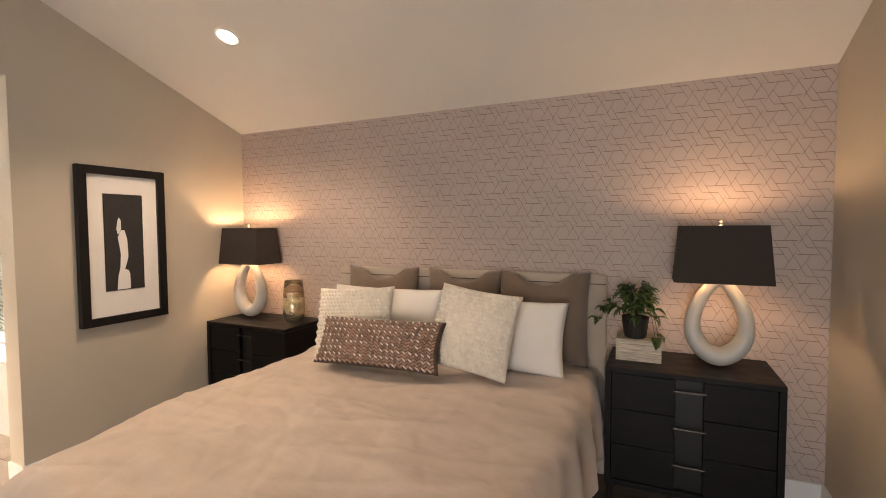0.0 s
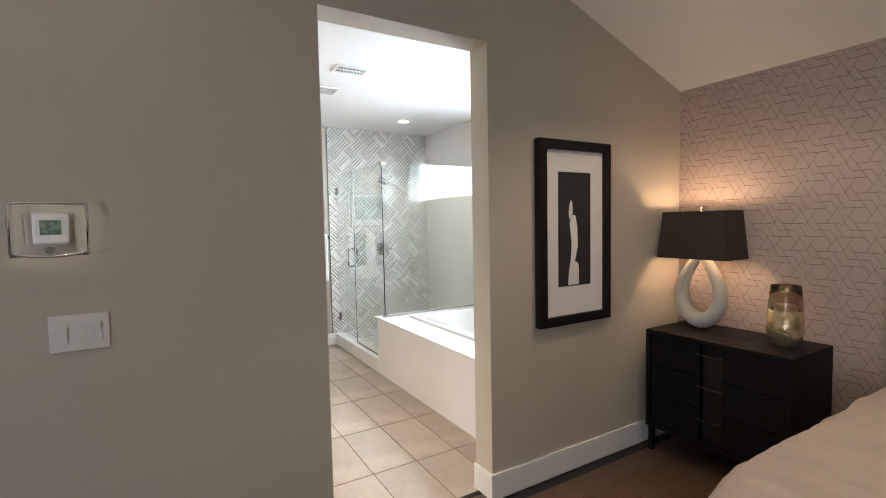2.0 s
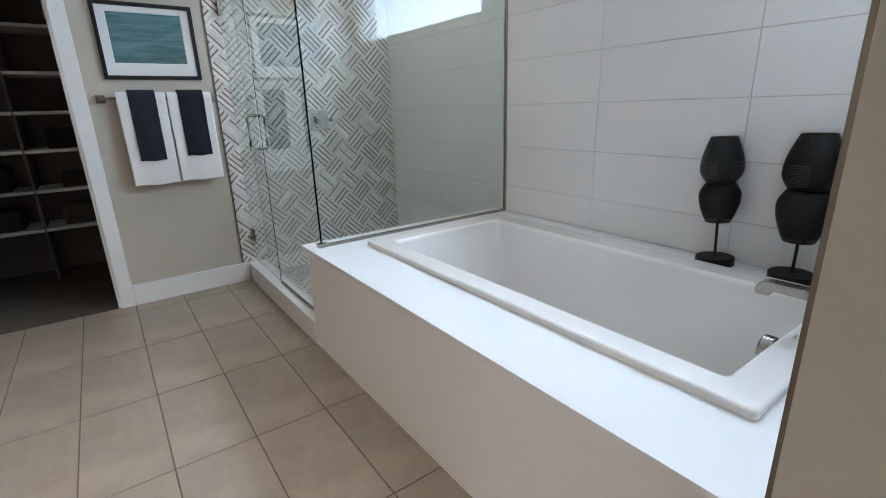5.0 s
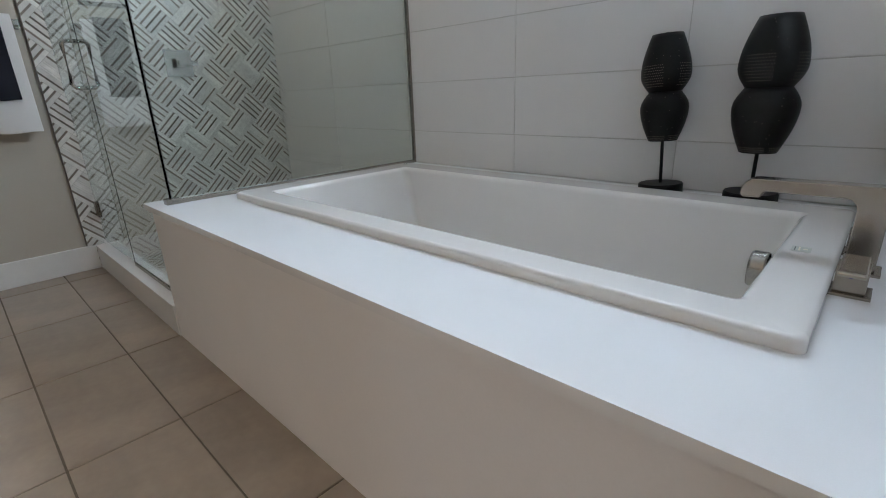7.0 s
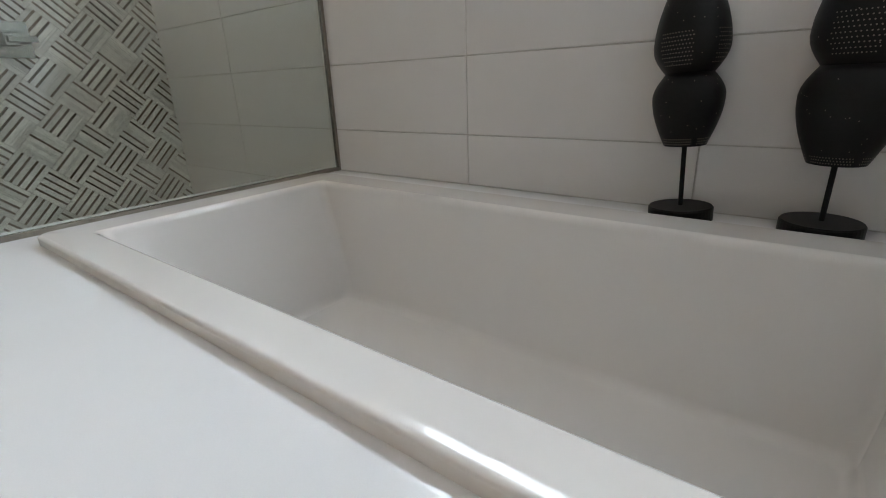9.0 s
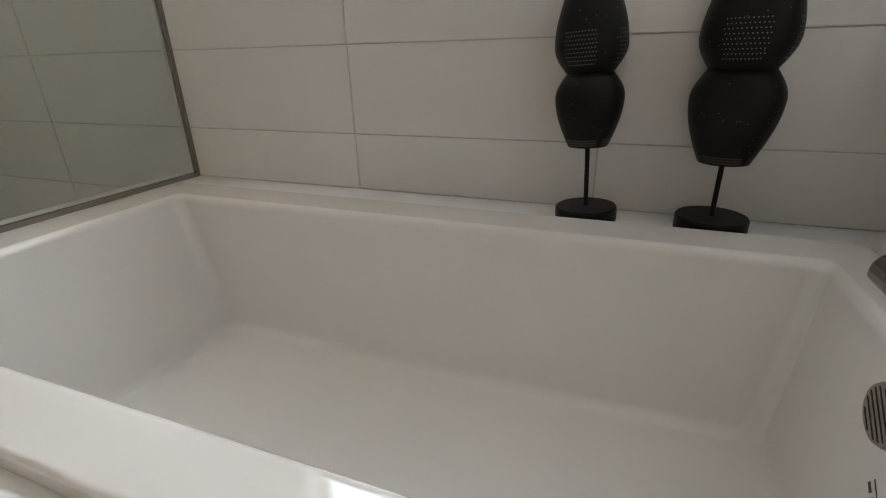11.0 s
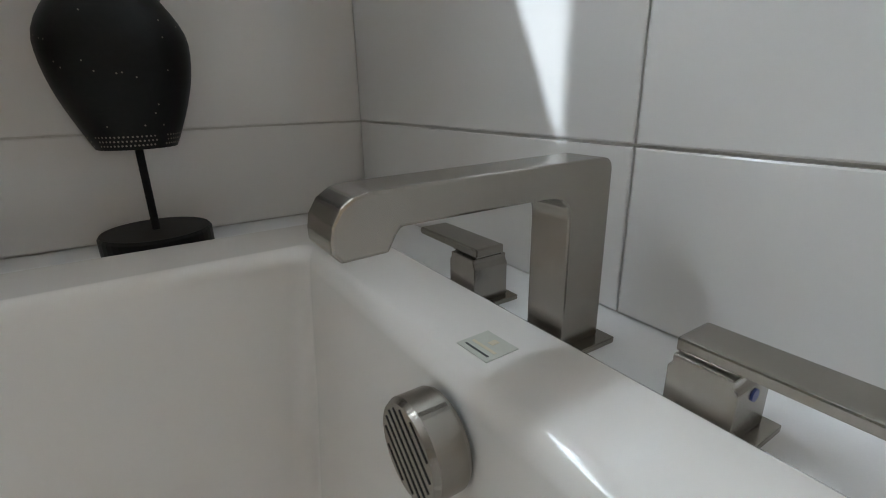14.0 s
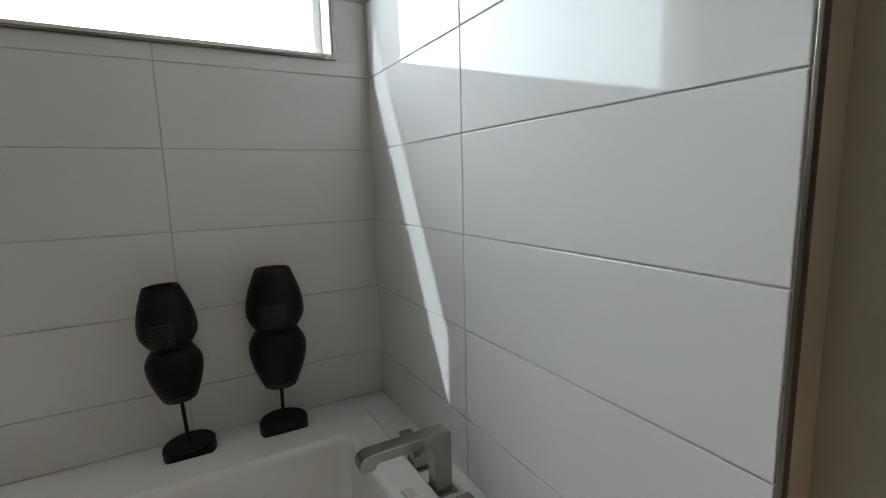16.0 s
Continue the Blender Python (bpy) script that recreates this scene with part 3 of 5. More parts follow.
def tufts(ob, w, h, d, nx, nz):
    """Soft raised tufts in offset rows over a cushion's front, as one part."""
    rng = random.Random(5)
    bm = bmesh.new()
    for j in range(nz):
        for i in range(nx):
            a = -0.95 + 1.9 * (i + 0.25 + 0.5 * (j % 2)) / nx
            b = -0.95 + 1.9 * (j + 0.5) / nz
            if abs(a) > 0.965:
                continue
            p = pillow_point(a, b, -1, w, h, d)
            rx, rz = 0.55 * w / nx * rng.uniform(0.8, 1.1), 0.62 * h / nz * rng.uniform(0.8, 1.1)
            tilt = rng.uniform(-0.5, 0.5)
            ring0 = []
            for k, (q, up) in enumerate(((1.1, -0.003), (0.75, 0.0045), (0.35, 0.007))):
                ring = []
                for m in range(8):
                    an = 2 * math.pi * m / 8
                    x, z = q * rx * math.cos(an), q * rz * math.sin(an)
                    ring.append(bm.verts.new(p + Vector((x * math.cos(tilt) - z * math.sin(tilt), -up, x * math.sin(tilt) + z * math.cos(tilt)))))
                if ring0:
                    for m in range(8):
                        bm.faces.new((ring0[m], ring0[(m + 1) % 8], ring[(m + 1) % 8], ring[m]))
                ring0 = ring
            bm.faces.new(ring0)
    bmesh.ops.recalc_face_normals(bm, faces=bm.faces)
    o = part("tufts", bm, M_knit, ob, smooth=True)
    return tagged(o, "cream raised knit tufts", kind="stuff")


def weave(ob, w, h, d, nx, nz, mats):
    """Slanted woven strips in chevron rows over a cushion's front, a part for each colour."""
    rng = random.Random(8)
    sets = [bmesh.new() for _ in mats]
    for i in range(nx):
        for j in range(nz):
            a, b = -0.965 + 1.93 * (i + 0.5) / nx, -0.95 + 1.9 * (j + 0.5 + 0.25 * (i % 2)) / nz
            if b > 0.95:
                continue
            da, db = 1.93 / nx * 0.47, 1.9 / nz * 0.35
            sl = (1 if i % 2 else -1) * 1.9 / nz * 0.30
            k = (2 if rng.random() < 0.75 else 0) if (j % 2 == 0 and i % 2 == 0) else (1 if rng.random() < 0.25 else 0)
            bm = sets[k]
            vs = []
            for u, v in ((-1, -1), (1, -1), (1, 1), (-1, 1)):
                p = pillow_point(max(-0.99, min(0.99, a + u * da)), max(-0.99, min(0.99, b + v * db + u * sl)), -1, w, h, d)
                vs.append(bm.verts.new(p + Vector((0, -0.004, 0))))
            c = pillow_point(a, min(b, 0.97), -1, w, h, d) + Vector((0, -0.009, 0))
            cv = bm.verts.new(c)
            for m in range(4):
                bm.faces.new((vs[m], vs[(m + 1) % 4], cv))
    for bm, (mt, lab) in zip(sets, mats):
        bmesh.ops.recalc_face_normals(bm, faces=bm.faces)
        tagged(part("woven_strips", bm, mt, ob), lab, kind="stuff")


M_copper = material("copper_thread", (0.37, 0.235, 0.18), 0.5, 0.15, grain=0.2, scale=300, patch=0.1, per="island", per_amount=0.3)
M_brown_thread = material("brown_thread", (0.235, 0.15, 0.115), 0.5, 0.1, grain=0.2, scale=300, patch=0.1, per="island", per_amount=0.3)
M_silver = material("silver_thread", (0.66, 0.57, 0.52), 0.45, 0.15, grain=0.1, scale=300, per="island", per_amount=0.2)
M_seam = material("taupe_piping", (0.085, 0.058, 0.045), 0.8, grain=0.1, scale=300)

for x, w, tr in ((-1.96, 0.585, 2), (-1.318, 0.55, -2), (-0.775, 0.57, 1)):
    pillow("sham_pillow", (x, 4.03, 0.99), w, 0.57, 0.16, -8, tr, M_taupe, "taupe linen sham pillow with pointed corners against the headboard", dent=0.075)
pillow("white_pillow", (-1.80, 3.80, 0.93), 0.86, 0.46, 0.17, -16, 0, M_white_cotton, "white cotton sleeping pillow behind the tufted pillow")
pillow("white_pillow", (-0.97, 3.75, 0.925), 0.79, 0.42, 0.19, -18, -2, M_white_cotton, "white cotton sleeping pillow with crumpled lower corner")
tuft_a = pillow("tufted_pillow", (-1.885, 3.585, 0.945), 0.53, 0.47, 0.15, -18, 9, M_knit, "cream tufted square pillow behind the lumbar pillow", roll=-3)
tufts(tuft_a, 0.53, 0.47, 0.15, 20, 18)
tuft_b = pillow("tufted_pillow", (-1.045, 3.51, 0.988), 0.49, 0.465, 0.16, -18, -5, M_knit, "cream tufted square pillow leaning on a white pillow", roll=6)
tufts(tuft_b, 0.49, 0.465, 0.16, 20, 20)
lumbar = pillow("lumbar_pillow", (-1.585, 3.385, 0.892), 0.83, 0.29, 0.14, -27, 0, M_seam, "brown lumbar pillow woven with copper and silver strips", roll=-1.5)
weave(lumbar, 0.83, 0.29, 0.14, 44, 15, ((M_copper, "copper woven strips"), (M_brown_thread, "dark brown woven strips"), (M_silver, "silver woven strips")))
# stitched seam along the headboard's top
under("seam", tube([(-2.39, 4.128, 1.2), (-1.4, 4.127, 1.201), (-0.41, 4.128, 1.2)], 0.003, 6), M_seam, bed, bed_m, "dark stitched seam")


M_dark_bar = material("dark_bronze_bar", (0.12, 0.10, 0.085), 0.35, 1.0, grain=0.1, scale=90, patch=0.1)


# ---- nightstands ----
def nightstand(at, w, label):
    """Espresso chest on short legs: a frame, two fronts either side of a recessed strip, three bar handles."""
    st = empty("nightstand", at, label, "nightstand", group="nightstands beside the bed")
    d, h = 0.47, 0.80
    x0, x1, y0, y1 = -w / 2, w / 2, -d / 2, d / 2
    part("top", box(x0, y0, h - 0.028, x1, y1, h, 0.003), M_espresso, st)
    for x in (x0, x1 - 0.03):
        part("side", box(x, y0, 0.16, x + 0.03, y1, h - 0.029, 0.002), M_espresso, st)
    part("back", box(x0 + 0.03, y1 - 0.012, 0.16, x1 - 0.03, y1, h - 0.029), M_espresso, st)
    part("bottom_rail", box(x0 + 0.03, y0 + 0.003, 0.16, x1 - 0.03, y1 - 0.012, 0.188, 0.002), M_espresso, st)
    part("centre_strip", box(-0.062, y0 + 0.034, 0.19, 0.062, y0 + 0.046, h - 0.03), M_black_frame, st, "darker recessed centre strip")
    hz = (h - 0.03 - 0.19) / 3
    for k in range(3):
        z0, z1 = 0.19 + k * hz + 0.002, 0.19 + (k + 1) * hz - 0.002
        for xa, xb in ((x0 + 0.032, -0.064), (0.064, x1 - 0.032)):
            part("drawer_front", box(xa, y0 + 0.010, z0, xb, y0 + 0.030, z1, 0.002), M_espresso, st)
        zc = z1 - 0.055
        part("handle", box(-0.075, y0 - 0.006, zc - 0.0035, 0.075, y0 + 0.010, zc + 0.0035, 0.0015), M_dark_bar, st, "brushed nickel bar handle")
    for x in (x0 + 0.012, x1 - 0.042):
        for y in (y0 + 0.012, y1 - 0.042):
            part("leg", box(x, y, 0, x + 0.03, y + 0.03, 0.16, 0.002), M_espresso, st)
    return st


nightstand((-3.05, 3.998, 0), 0.83, "espresso wooden nightstand beside the picture wall")
nightstand((0.032, 3.985, 0), 0.81, "espresso wooden nightstand carrying a plant and a lamp")


# ---- table lamps ----
def shade_material():
    m = material("charcoal_shade_fabric_lit", (0.040, 0.031, 0.026), 0.9, grain=0.15, scale=500, patch=0.05, bump=0.0004, bump_scale=500)
    nt = m.node_tree
    tr = nt.nodes.new("ShaderNodeBsdfTranslucent")
    tr.inputs[0].default_value = (0.16, 0.075, 0.035, 1)
    mx = nt.nodes.new("ShaderNodeMixShader")
    mx.inputs[0].default_value = 0.07
    out = nt.nodes["Material Output"]
    nt.links.new(nt.nodes["Principled BSDF"].outputs[0], mx.inputs[1])
    nt.links.new(tr.outputs[0], mx.inputs[2])
    nt.links.new(mx.outputs[0], out.inputs["Surface"])
    return m


M_shade_lit = shade_material()
M_shade_inner = material("pale_shade_lining", (0.60, 0.52, 0.40), 0.8, patch=0.03, grain=0.03)


def frustum(w0, d0, w1, d1, z0, z1):
    bm = bmesh.new()
    lo = [bm.verts.new((sx * w0 / 2, sy * d0 / 2, z0)) for sx, sy in ((-1, -1), (1, -1), (1, 1), (-1, 1))]
    hi = [bm.verts.new((sx * w1 / 2, sy * d1 / 2, z1)) for sx, sy in ((-1, -1), (1, -1), (1, 1), (-1, 1))]
    for i in range(4):
        bm.faces.new((lo[i], lo[(i + 1) % 4], hi[(i + 1) % 4], hi[i]))
    bmesh.ops.bevel(bm, geom=[e for e in bm.edges if abs(e.verts[0].co.z - e.verts[1].co.z) > 0.1], offset=0.008, segments=2, affect="EDGES")
    return bm


def ring_base():
    """A tear-shaped ceramic loop, thick below and slim above."""
    bm = bmesh.new()
    n, m = 64, 16
    rings = []
    for i in range(n):
        th = 2 * math.pi * i / n
        up = (1 - math.cos(th)) / 2
        cx = 0.146 * math.sin(th) * (1 - 0.50 * up ** 1.6)
        cz = 0.054 + 0.405 * up ** 0.93
        t = Vector((0.146 * math.cos(th) * (1 - 0.50 * up ** 1.6), 0, 0.2025 * math.sin(th) + 1e-4))
        # outward in the plane of the loop
        o = Vector((math.sin(th) * 1.0, 0, -math.cos(th))).normalized()
        r_in = 0.050 - 0.022 * up
        r_y = 0.062 - 0.028 * up
        rings.append([bm.verts.new(Vector((cx, 0, cz)) + o * (r_in * math.cos(2 * math.pi * k / m)) + Vector((0, r_y * math.sin(2 * math.pi * k / m), 0))) for k in range(m)])
    for i in range(n):
        a, b = rings[i], rings[(i + 1) % n]
        for k in range(m):
            bm.faces.new((a[k], a[(k + 1) % m], b[(k + 1) % m], b[k]))
    bmesh.ops.recalc_face_normals(bm, faces=bm.faces)
    for v in bm.verts:
        v.co.z = max(v.co.z, 0.0)
    return bm


def table_lamp(at):
    lp = empty("table_lamp", at, "lit lamp with pale ceramic loop base and charcoal rectangular shade", "table lamp", group="lamps on the nightstands")
    part("base", ring_base(), M_ceramic, lp, "pale grey ceramic open loop", smooth=True)
    part("neck", cyl((0, 0, 0.45), (0, 0, 0.50), 0.018), M_nickel, lp)
    sh = part("shade", frustum(0.450, 0.27, 0.400, 0.225, 0.458, 0.758), M_shade_lit, lp, "charcoal fabric rectangular shade")
    md = sh.modifiers.new("thickness", "SOLIDIFY")
    md.thickness = 0.002
    part("lining", frustum(0.442, 0.262, 0.392, 0.217, 0.460, 0.756), M_shade_inner, lp, "pale inner lining")
    part("harp", tube([(-0.001, 0, 0.50), (-0.05, 0, 0.56), (-0.06, 0, 0.65), (-0.03, 0, 0.73), (0, 0, 0.762)], 0.0025, 6), M_chrome, lp)
    part("harp", tube([(0.001, 0, 0.50), (0.05, 0, 0.56), (0.06, 0, 0.65), (0.03, 0, 0.73), (0, 0, 0.762)], 0.0025, 6), M_chrome, lp)
    part("finial", lathe([(0, 0.758), (0.014, 0.760), (0.014, 0.765), (0.005, 0.769), (0.006, 0.774), (0.012, 0.780), (0.012, 0.786), (0.006, 0.793), (0, 0.795)], 16), M_chrome, lp, "polished round finial", smooth=True)
    return lp


table_lamp((-3.275, 4.05, 0.80))
table_lamp((0.18, 4.0, 0.80))

# ---- hurricane candle holder ----
M_gold_glass = material("hammered_gold_glass", (0.60, 0.51, 0.33), 0.13, 0.75, grain=0.1, scale=60, patch=0.15, patch_scale=12, bump=0.004, bump_scale=55)
M_smoke_glass = glass("smoky_glass", (0.72, 0.66, 0.58), 0.03)
vase = empty("candle_vase", (-2.785, 4.03, 0.80), "hammered gold glass candle vase with a smoky clear rim", "candle holder")
part("bowl", lathe([(0.0, 0.0), (0.048, 0.0), (0.058, 0.006), (0.080, 0.045), (0.088, 0.085), (0.087, 0.13), (0.083, 0.20), (0.080, 0.20), (0.084, 0.13), (0.084, 0.085), (0.076, 0.045), (0.052, 0.012), (0, 0.012)], 40), M_gold_glass, vase, "gold hammered glass lower bowl", smooth=True)
part("rim", lathe([(0.083, 0.201), (0.077, 0.27), (0.071, 0.335), (0.068, 0.335), (0.074, 0.27), (0.080, 0.201)], 40), M_smoke_glass, vase, "smoky clear glass rim", smooth=True)
M_wax = material("ivory_wax", (0.70, 0.60, 0.42), 0.5, patch=0.04, sss=0.1)
part("candle", lathe([(0, 0.013), (0.054, 0.013), (0.054, 0.225), (0.046, 0.23), (0, 0.222)], 28), M_wax, vase, "ivory pillar candle", smooth=True)

# ---- plant in a pot on a box ----
M_box_wood = material("whitewashed_wood", (0.52, 0.45, 0.36), 0.7, grain=0.35, scale=30, stretch=(0.5, 1, 7), patch=0.15, patch_scale=9, bump=0.0015, bump_scale=40)
bx = empty("decor_box", (-0.215, 4.0, 0.80), "whitewashed carved wooden box on the nightstand", "box")
part("body", box(-0.118, -0.08, 0, 0.118, 0.08, 0.095, 0.003), M_box_wood, bx)
part("lid", box(-0.12, -0.082, 0.096, 0.12, 0.082, 0.122, 0.003), M_box_wood, bx)
M_pot = material("black_woven_pot", (0.018, 0.016, 0.015), 0.6, grain=0.3, scale=90, stretch=(1, 1, 6), bump=0.004, bump_scale=70)
M_leaf = material("pothos_leaf", (0.045, 0.085, 0.022), 0.38, second=(0.07, 0.11, 0.03), grain=0.15, scale=60, patch=0.2, patch_scale=20, per="Random", per_amount=0.35)
M_soil = material("dark_soil", (0.02, 0.014, 0.01), 0.95, grain=0.4, scale=120, bump=0.004)
plant = empty("potted_plant", (-0.235, 4.0, 0.922), "trailing green pothos in a small black woven pot on the box", "plant")
part("pot", lathe([(0, 0), (0.055, 0), (0.060, 0.01), (0.072, 0.10), (0.075, 0.118), (0.068, 0.118), (0.064, 0.10), (0, 0.095)], 32), M_pot, plant, "black woven pot", smooth=True)
part("soil", lathe([(0, 0.100), (0.0655, 0.100), (0.0655, 0.104), (0, 0.107)], 20), M_soil, plant)


def leaf_mesh():
    bm = bmesh.new()
    rows = [(0.0, 0.0, 0.0), (0.008, 0.017, 0.004), (0.022, 0.022, 0.007), (0.04, 0.015, 0.004), (0.055, 0.006, -0.004), (0.064, 0.0, -0.010)]
    mid = [bm.verts.new((0, y, z)) for y, w, z in rows]
    lf = [bm.verts.new((-w, y + (0.006 if i == 1 else 0) * -1, z + w * 0.35)) for i, (y, w, z) in enumerate(rows[1:-1], 1)]
    rt = [bm.verts.new((w, y - (0.006 if i == 1 else 0), z + w * 0.35)) for i, (y, w, z) in enumerate(rows[1:-1], 1)]
    for side in (lf, rt):
        bm.faces.new((mid[0], mid[1], side[0]))
        for i in range(3):
            bm.faces.new((mid[i + 1], mid[i + 2], side[i + 1], side[i]))
        bm.faces.new((mid[4], mid[5], side[3]))
    for f in bm.faces:
        f.smooth = True
    return mesh_of("leaf", bm, M_leaf)


leaf = leaf_mesh()
rng = random.Random(3)
M_stem = material("green_stem", (0.05, 0.075, 0.025), 0.5, patch=0.1, grain=0.1)
spots = []
for k in range(16):
    az = 2 * math.pi * k / 16 + rng.uniform(-0.2, 0.2)
    reach = rng.uniform(0.05, 0.15)
    top = rng.uniform(0.10, 0.24) * (1 - 0.3 * reach / 0.15)
    end = 0.11 + top - rng.uniform(0.02, 0.13)
    if k in (8, 9):
        reach, top, end = 0.20, 0.08, 0.10
    if k in (0, 15):
        reach, top, end = 0.12, 0.10, 0.02
    pts = []
    for i in range(7):
        u = i / 6
        r = reach * u
        z = 0.10 + (top * math.sin(math.pi * min(1, u * 0.75)) if u < 0.7 else top * math.sin(math.pi * 0.525) + (end - 0.10 - top * math.sin(math.pi * 0.525)) * (u - 0.7) / 0.3)
        pts.append((r * math.cos(az), max(-0.19, r * math.sin(az)), z))
    part("stem", tube(pts, 0.0016, 5), M_stem, plant)
    for i in range(2, 7):
        for c in range(2):
            spots.append((Vector(pts[i]), az + rng.uniform(-1.4, 1.4), rng.uniform(0.7, 1.25)))
for p, az, sc in spots:
    p = p + Vector((rng.uniform(-0.012, 0.012), rng.uniform(-0.012, 0.012), rng.uniform(-0.01, 0.02)))
    if p.y > 0.17:
        p.y = 0.17
    m = Matrix.Translation(p) @ Euler((rng.uniform(-0.9, 0.35), rng.uniform(-0.4, 0.4), az - math.pi / 2)).to_matrix().to_4x4() @ Matrix.Scale(sc, 4)
    pieces("leaf", leaf, [m], plant)


# ---- pictures ----
def mat_ring(iw, ih, hw, h0, h1, y0, y1):
    """One board with a rectangular opening, its cut edge sloping inwards."""
    bm = bmesh.new()
    rows = []
    for y, w, a, b in ((y1, iw, -ih, ih), (y0, iw, -ih, ih), (y0, hw + 0.004, h0 - 0.004, h1 + 0.004), (y1, hw, h0, h1)):
        rows.append([bm.verts.new((x, y, z)) for x, z in ((-w, a), (w, a), (w, b), (-w, b))])
    for p, q in zip(rows, rows[1:]):
        for i in range(4):
            bm.faces.new((p[i], p[(i + 1) % 4], q[(i + 1) % 4], q[i]))
    bmesh.ops.recalc_face_normals(bm, faces=bm.faces)
    return bm


def picture_frame(name, at, w, h, depth, border, mat_w, mat_h, label, rz):
    """A framed print on a wall: x runs along the wall, the front faces -y."""
    fr = empty(name, at, label, "picture", rz=rz)
    for nm, b in (("frame_side", (-w / 2, -depth, -h / 2, -w / 2 + border, 0, h / 2)), ("frame_side", (w / 2 - border, -depth, -h / 2, w / 2, 0, h / 2)),
                  ("frame_rail", (-w / 2 + border, -depth, h / 2 - border, w / 2 - border, 0, h / 2)), ("frame_rail", (-w / 2 + border, -depth, -h / 2, w / 2 - border, 0, -h / 2 + border))):
        part(nm, box(*b, 0.0025), M_black_frame, fr)
    iw, ih = w / 2 - border, h / 2 - border
    back = 0.6 * (depth - 0.025)
    bm = mat_ring(iw, ih, mat_w / 2, -mat_h / 2 + 0.02, mat_h / 2 + 0.02, -0.012 - back, -0.008 - back)
    part("mat", bm, M_mat_board, fr, "white mat board with a cut opening")
    return fr


pic = picture_frame("picture", (XW, 3.174, 1.441), 0.582, 1.07, 0.046, 0.055, 0.262, 0.665, "black and white abstract print in a deep black frame", 90)
part("print", box(-0.131, -0.025, -0.31, 0.131, -0.023, 0.355), M_black_paper, pic, "black printed ground")


def brush(outline, mat, parent, label, y=-0.0265):
    part("print_shape", prism(outline, y, y + 0.001, "y"), mat, parent, label)


brush([(-0.052, 0.115), (-0.045, 0.165), (-0.034, 0.195), (-0.022, 0.175), (-0.020, 0.12), (-0.034, 0.085), (-0.045, 0.08)], M_mat_board, pic, "pale brushed upper stroke")
brush([(-0.045, 0.055), (-0.022, 0.108), (0.002, 0.105), (0.018, 0.04), (0.022, -0.08), (0.008, -0.13), (-0.004, -0.165), (0.02, -0.175), (0.030, -0.20), (0.032, -0.305), (-0.058, -0.305), (-0.050, -0.22), (-0.034, -0.15), (-0.028, -0.06), (-0.036, 0.0)], M_mat_board, pic, "pale brushed long stroke")
M_sea = material("teal_wash_print", (0.04, 0.12, 0.135), 0.6, second=(0.11, 0.21, 0.22), grain=0.25, scale=30, stretch=(0.4, 1, 4), patch=0.35, patch_scale=6)
art = picture_frame("picture", (XL, 2.503, 1.70), 0.545, 0.445, 0.025, 0.022, 0.40, 0.29, "teal abstract seascape print in a black frame above the towels", 90)
part("print", box(-0.205, -0.007, -0.13, 0.205, -0.005, 0.17), M_sea, art, "teal washed print")

# ---- switch plate and thermostat ----
sw = empty("switch_plate", (XW, 0.831, 1.168), "white three-gang switch plate on the wall", "switch", rz=90)
part("plate", box(-0.083, -0.006, -0.062, 0.083, 0, 0.062, 0.003), M_plastic, sw)
for i, x in enumerate((-0.046, 0, 0.046)):
    part("rocker", box(x - 0.016, -0.0075 if i == 1 else -0.0085, -0.033, x + 0.016, -0.006, 0.033, 0.0006), M_plastic, sw)
    if i != 1:
        part("toggle", box(x - 0.013, -0.0115, 0.004 if i == 2 else -0.03, x + 0.013, -0.0085, 0.03 if i == 2 else 0.022, 0.001), M_plastic, sw)
    for z in (-0.048, 0.048):
        part("screw", cyl((x, -0.0075, z), (x, -0.0055, z), 0.0028, 8), M_plastic, sw)
M_acryl_clear = glass("clear_acrylic", (0.985, 0.99, 0.99), 0.0, 1.3)
M_screen = material("teal_display", (0.06, 0.16, 0.15), 0.2, second=(0.25, 0.3, 0.2), patch=0.3, patch_scale=40)
# metal that imitates the glints along the clear cover's edge
M_edge_glint = material("edge_glint_metal", (0.80, 0.81, 0.81), 0.10, 0.85, patch=0.05, patch_scale=30)
th = empty("thermostat", (XW, 0.775, 1.518), "white thermostat under a clear acrylic lock box", "thermostat", rz=90)
part("body", box(-0.048, -0.022, -0.045, 0.048, 0, 0.055, 0.008, 3), M_plastic, th)
part("display", box(-0.028, -0.0235, -0.016, 0.028, -0.0221, 0.032), M_screen, th, "teal display")
for b in ((-0.10, -0.05, -0.085, 0.10, -0.046, 0.088), (-0.10, -0.046, 0.083, 0.10, 0, 0.088), (-0.10, -0.046, -0.085, 0.10, 0, -0.080), (-0.10, -0.046, -0.080, -0.095, 0, 0.083), (0.095, -0.046, -0.080, 0.10, 0, 0.083)):
    part("cover_wall", box(*b, 0.001), M_acryl_clear, th, "clear acrylic cover").visible_shadow = False
rim_run = [(-0.098, -0.049, 0.086)] + [(0.098 * k / 6, -0.049, 0.086) for k in range(-5, 6)] + [(0.098, -0.049, 0.086), (0.100, -0.049, 0.02), (0.099, -0.049, -0.074)] + [(0.098 * k / 6, -0.049, -0.086 + 0.012 * (k / 6) ** 2) for k in range(5, -6, -1)] + [(-0.099, -0.049, -0.074), (-0.100, -0.049, 0.02), (-0.098, -0.049, 0.086)]
# metal tube added to give the acrylic edge its glints
part("cover_edge", tube(rim_run, 0.0045, 8), M_edge_glint, th, "shiny metal tube for the acrylic edge's glints", smooth=True)
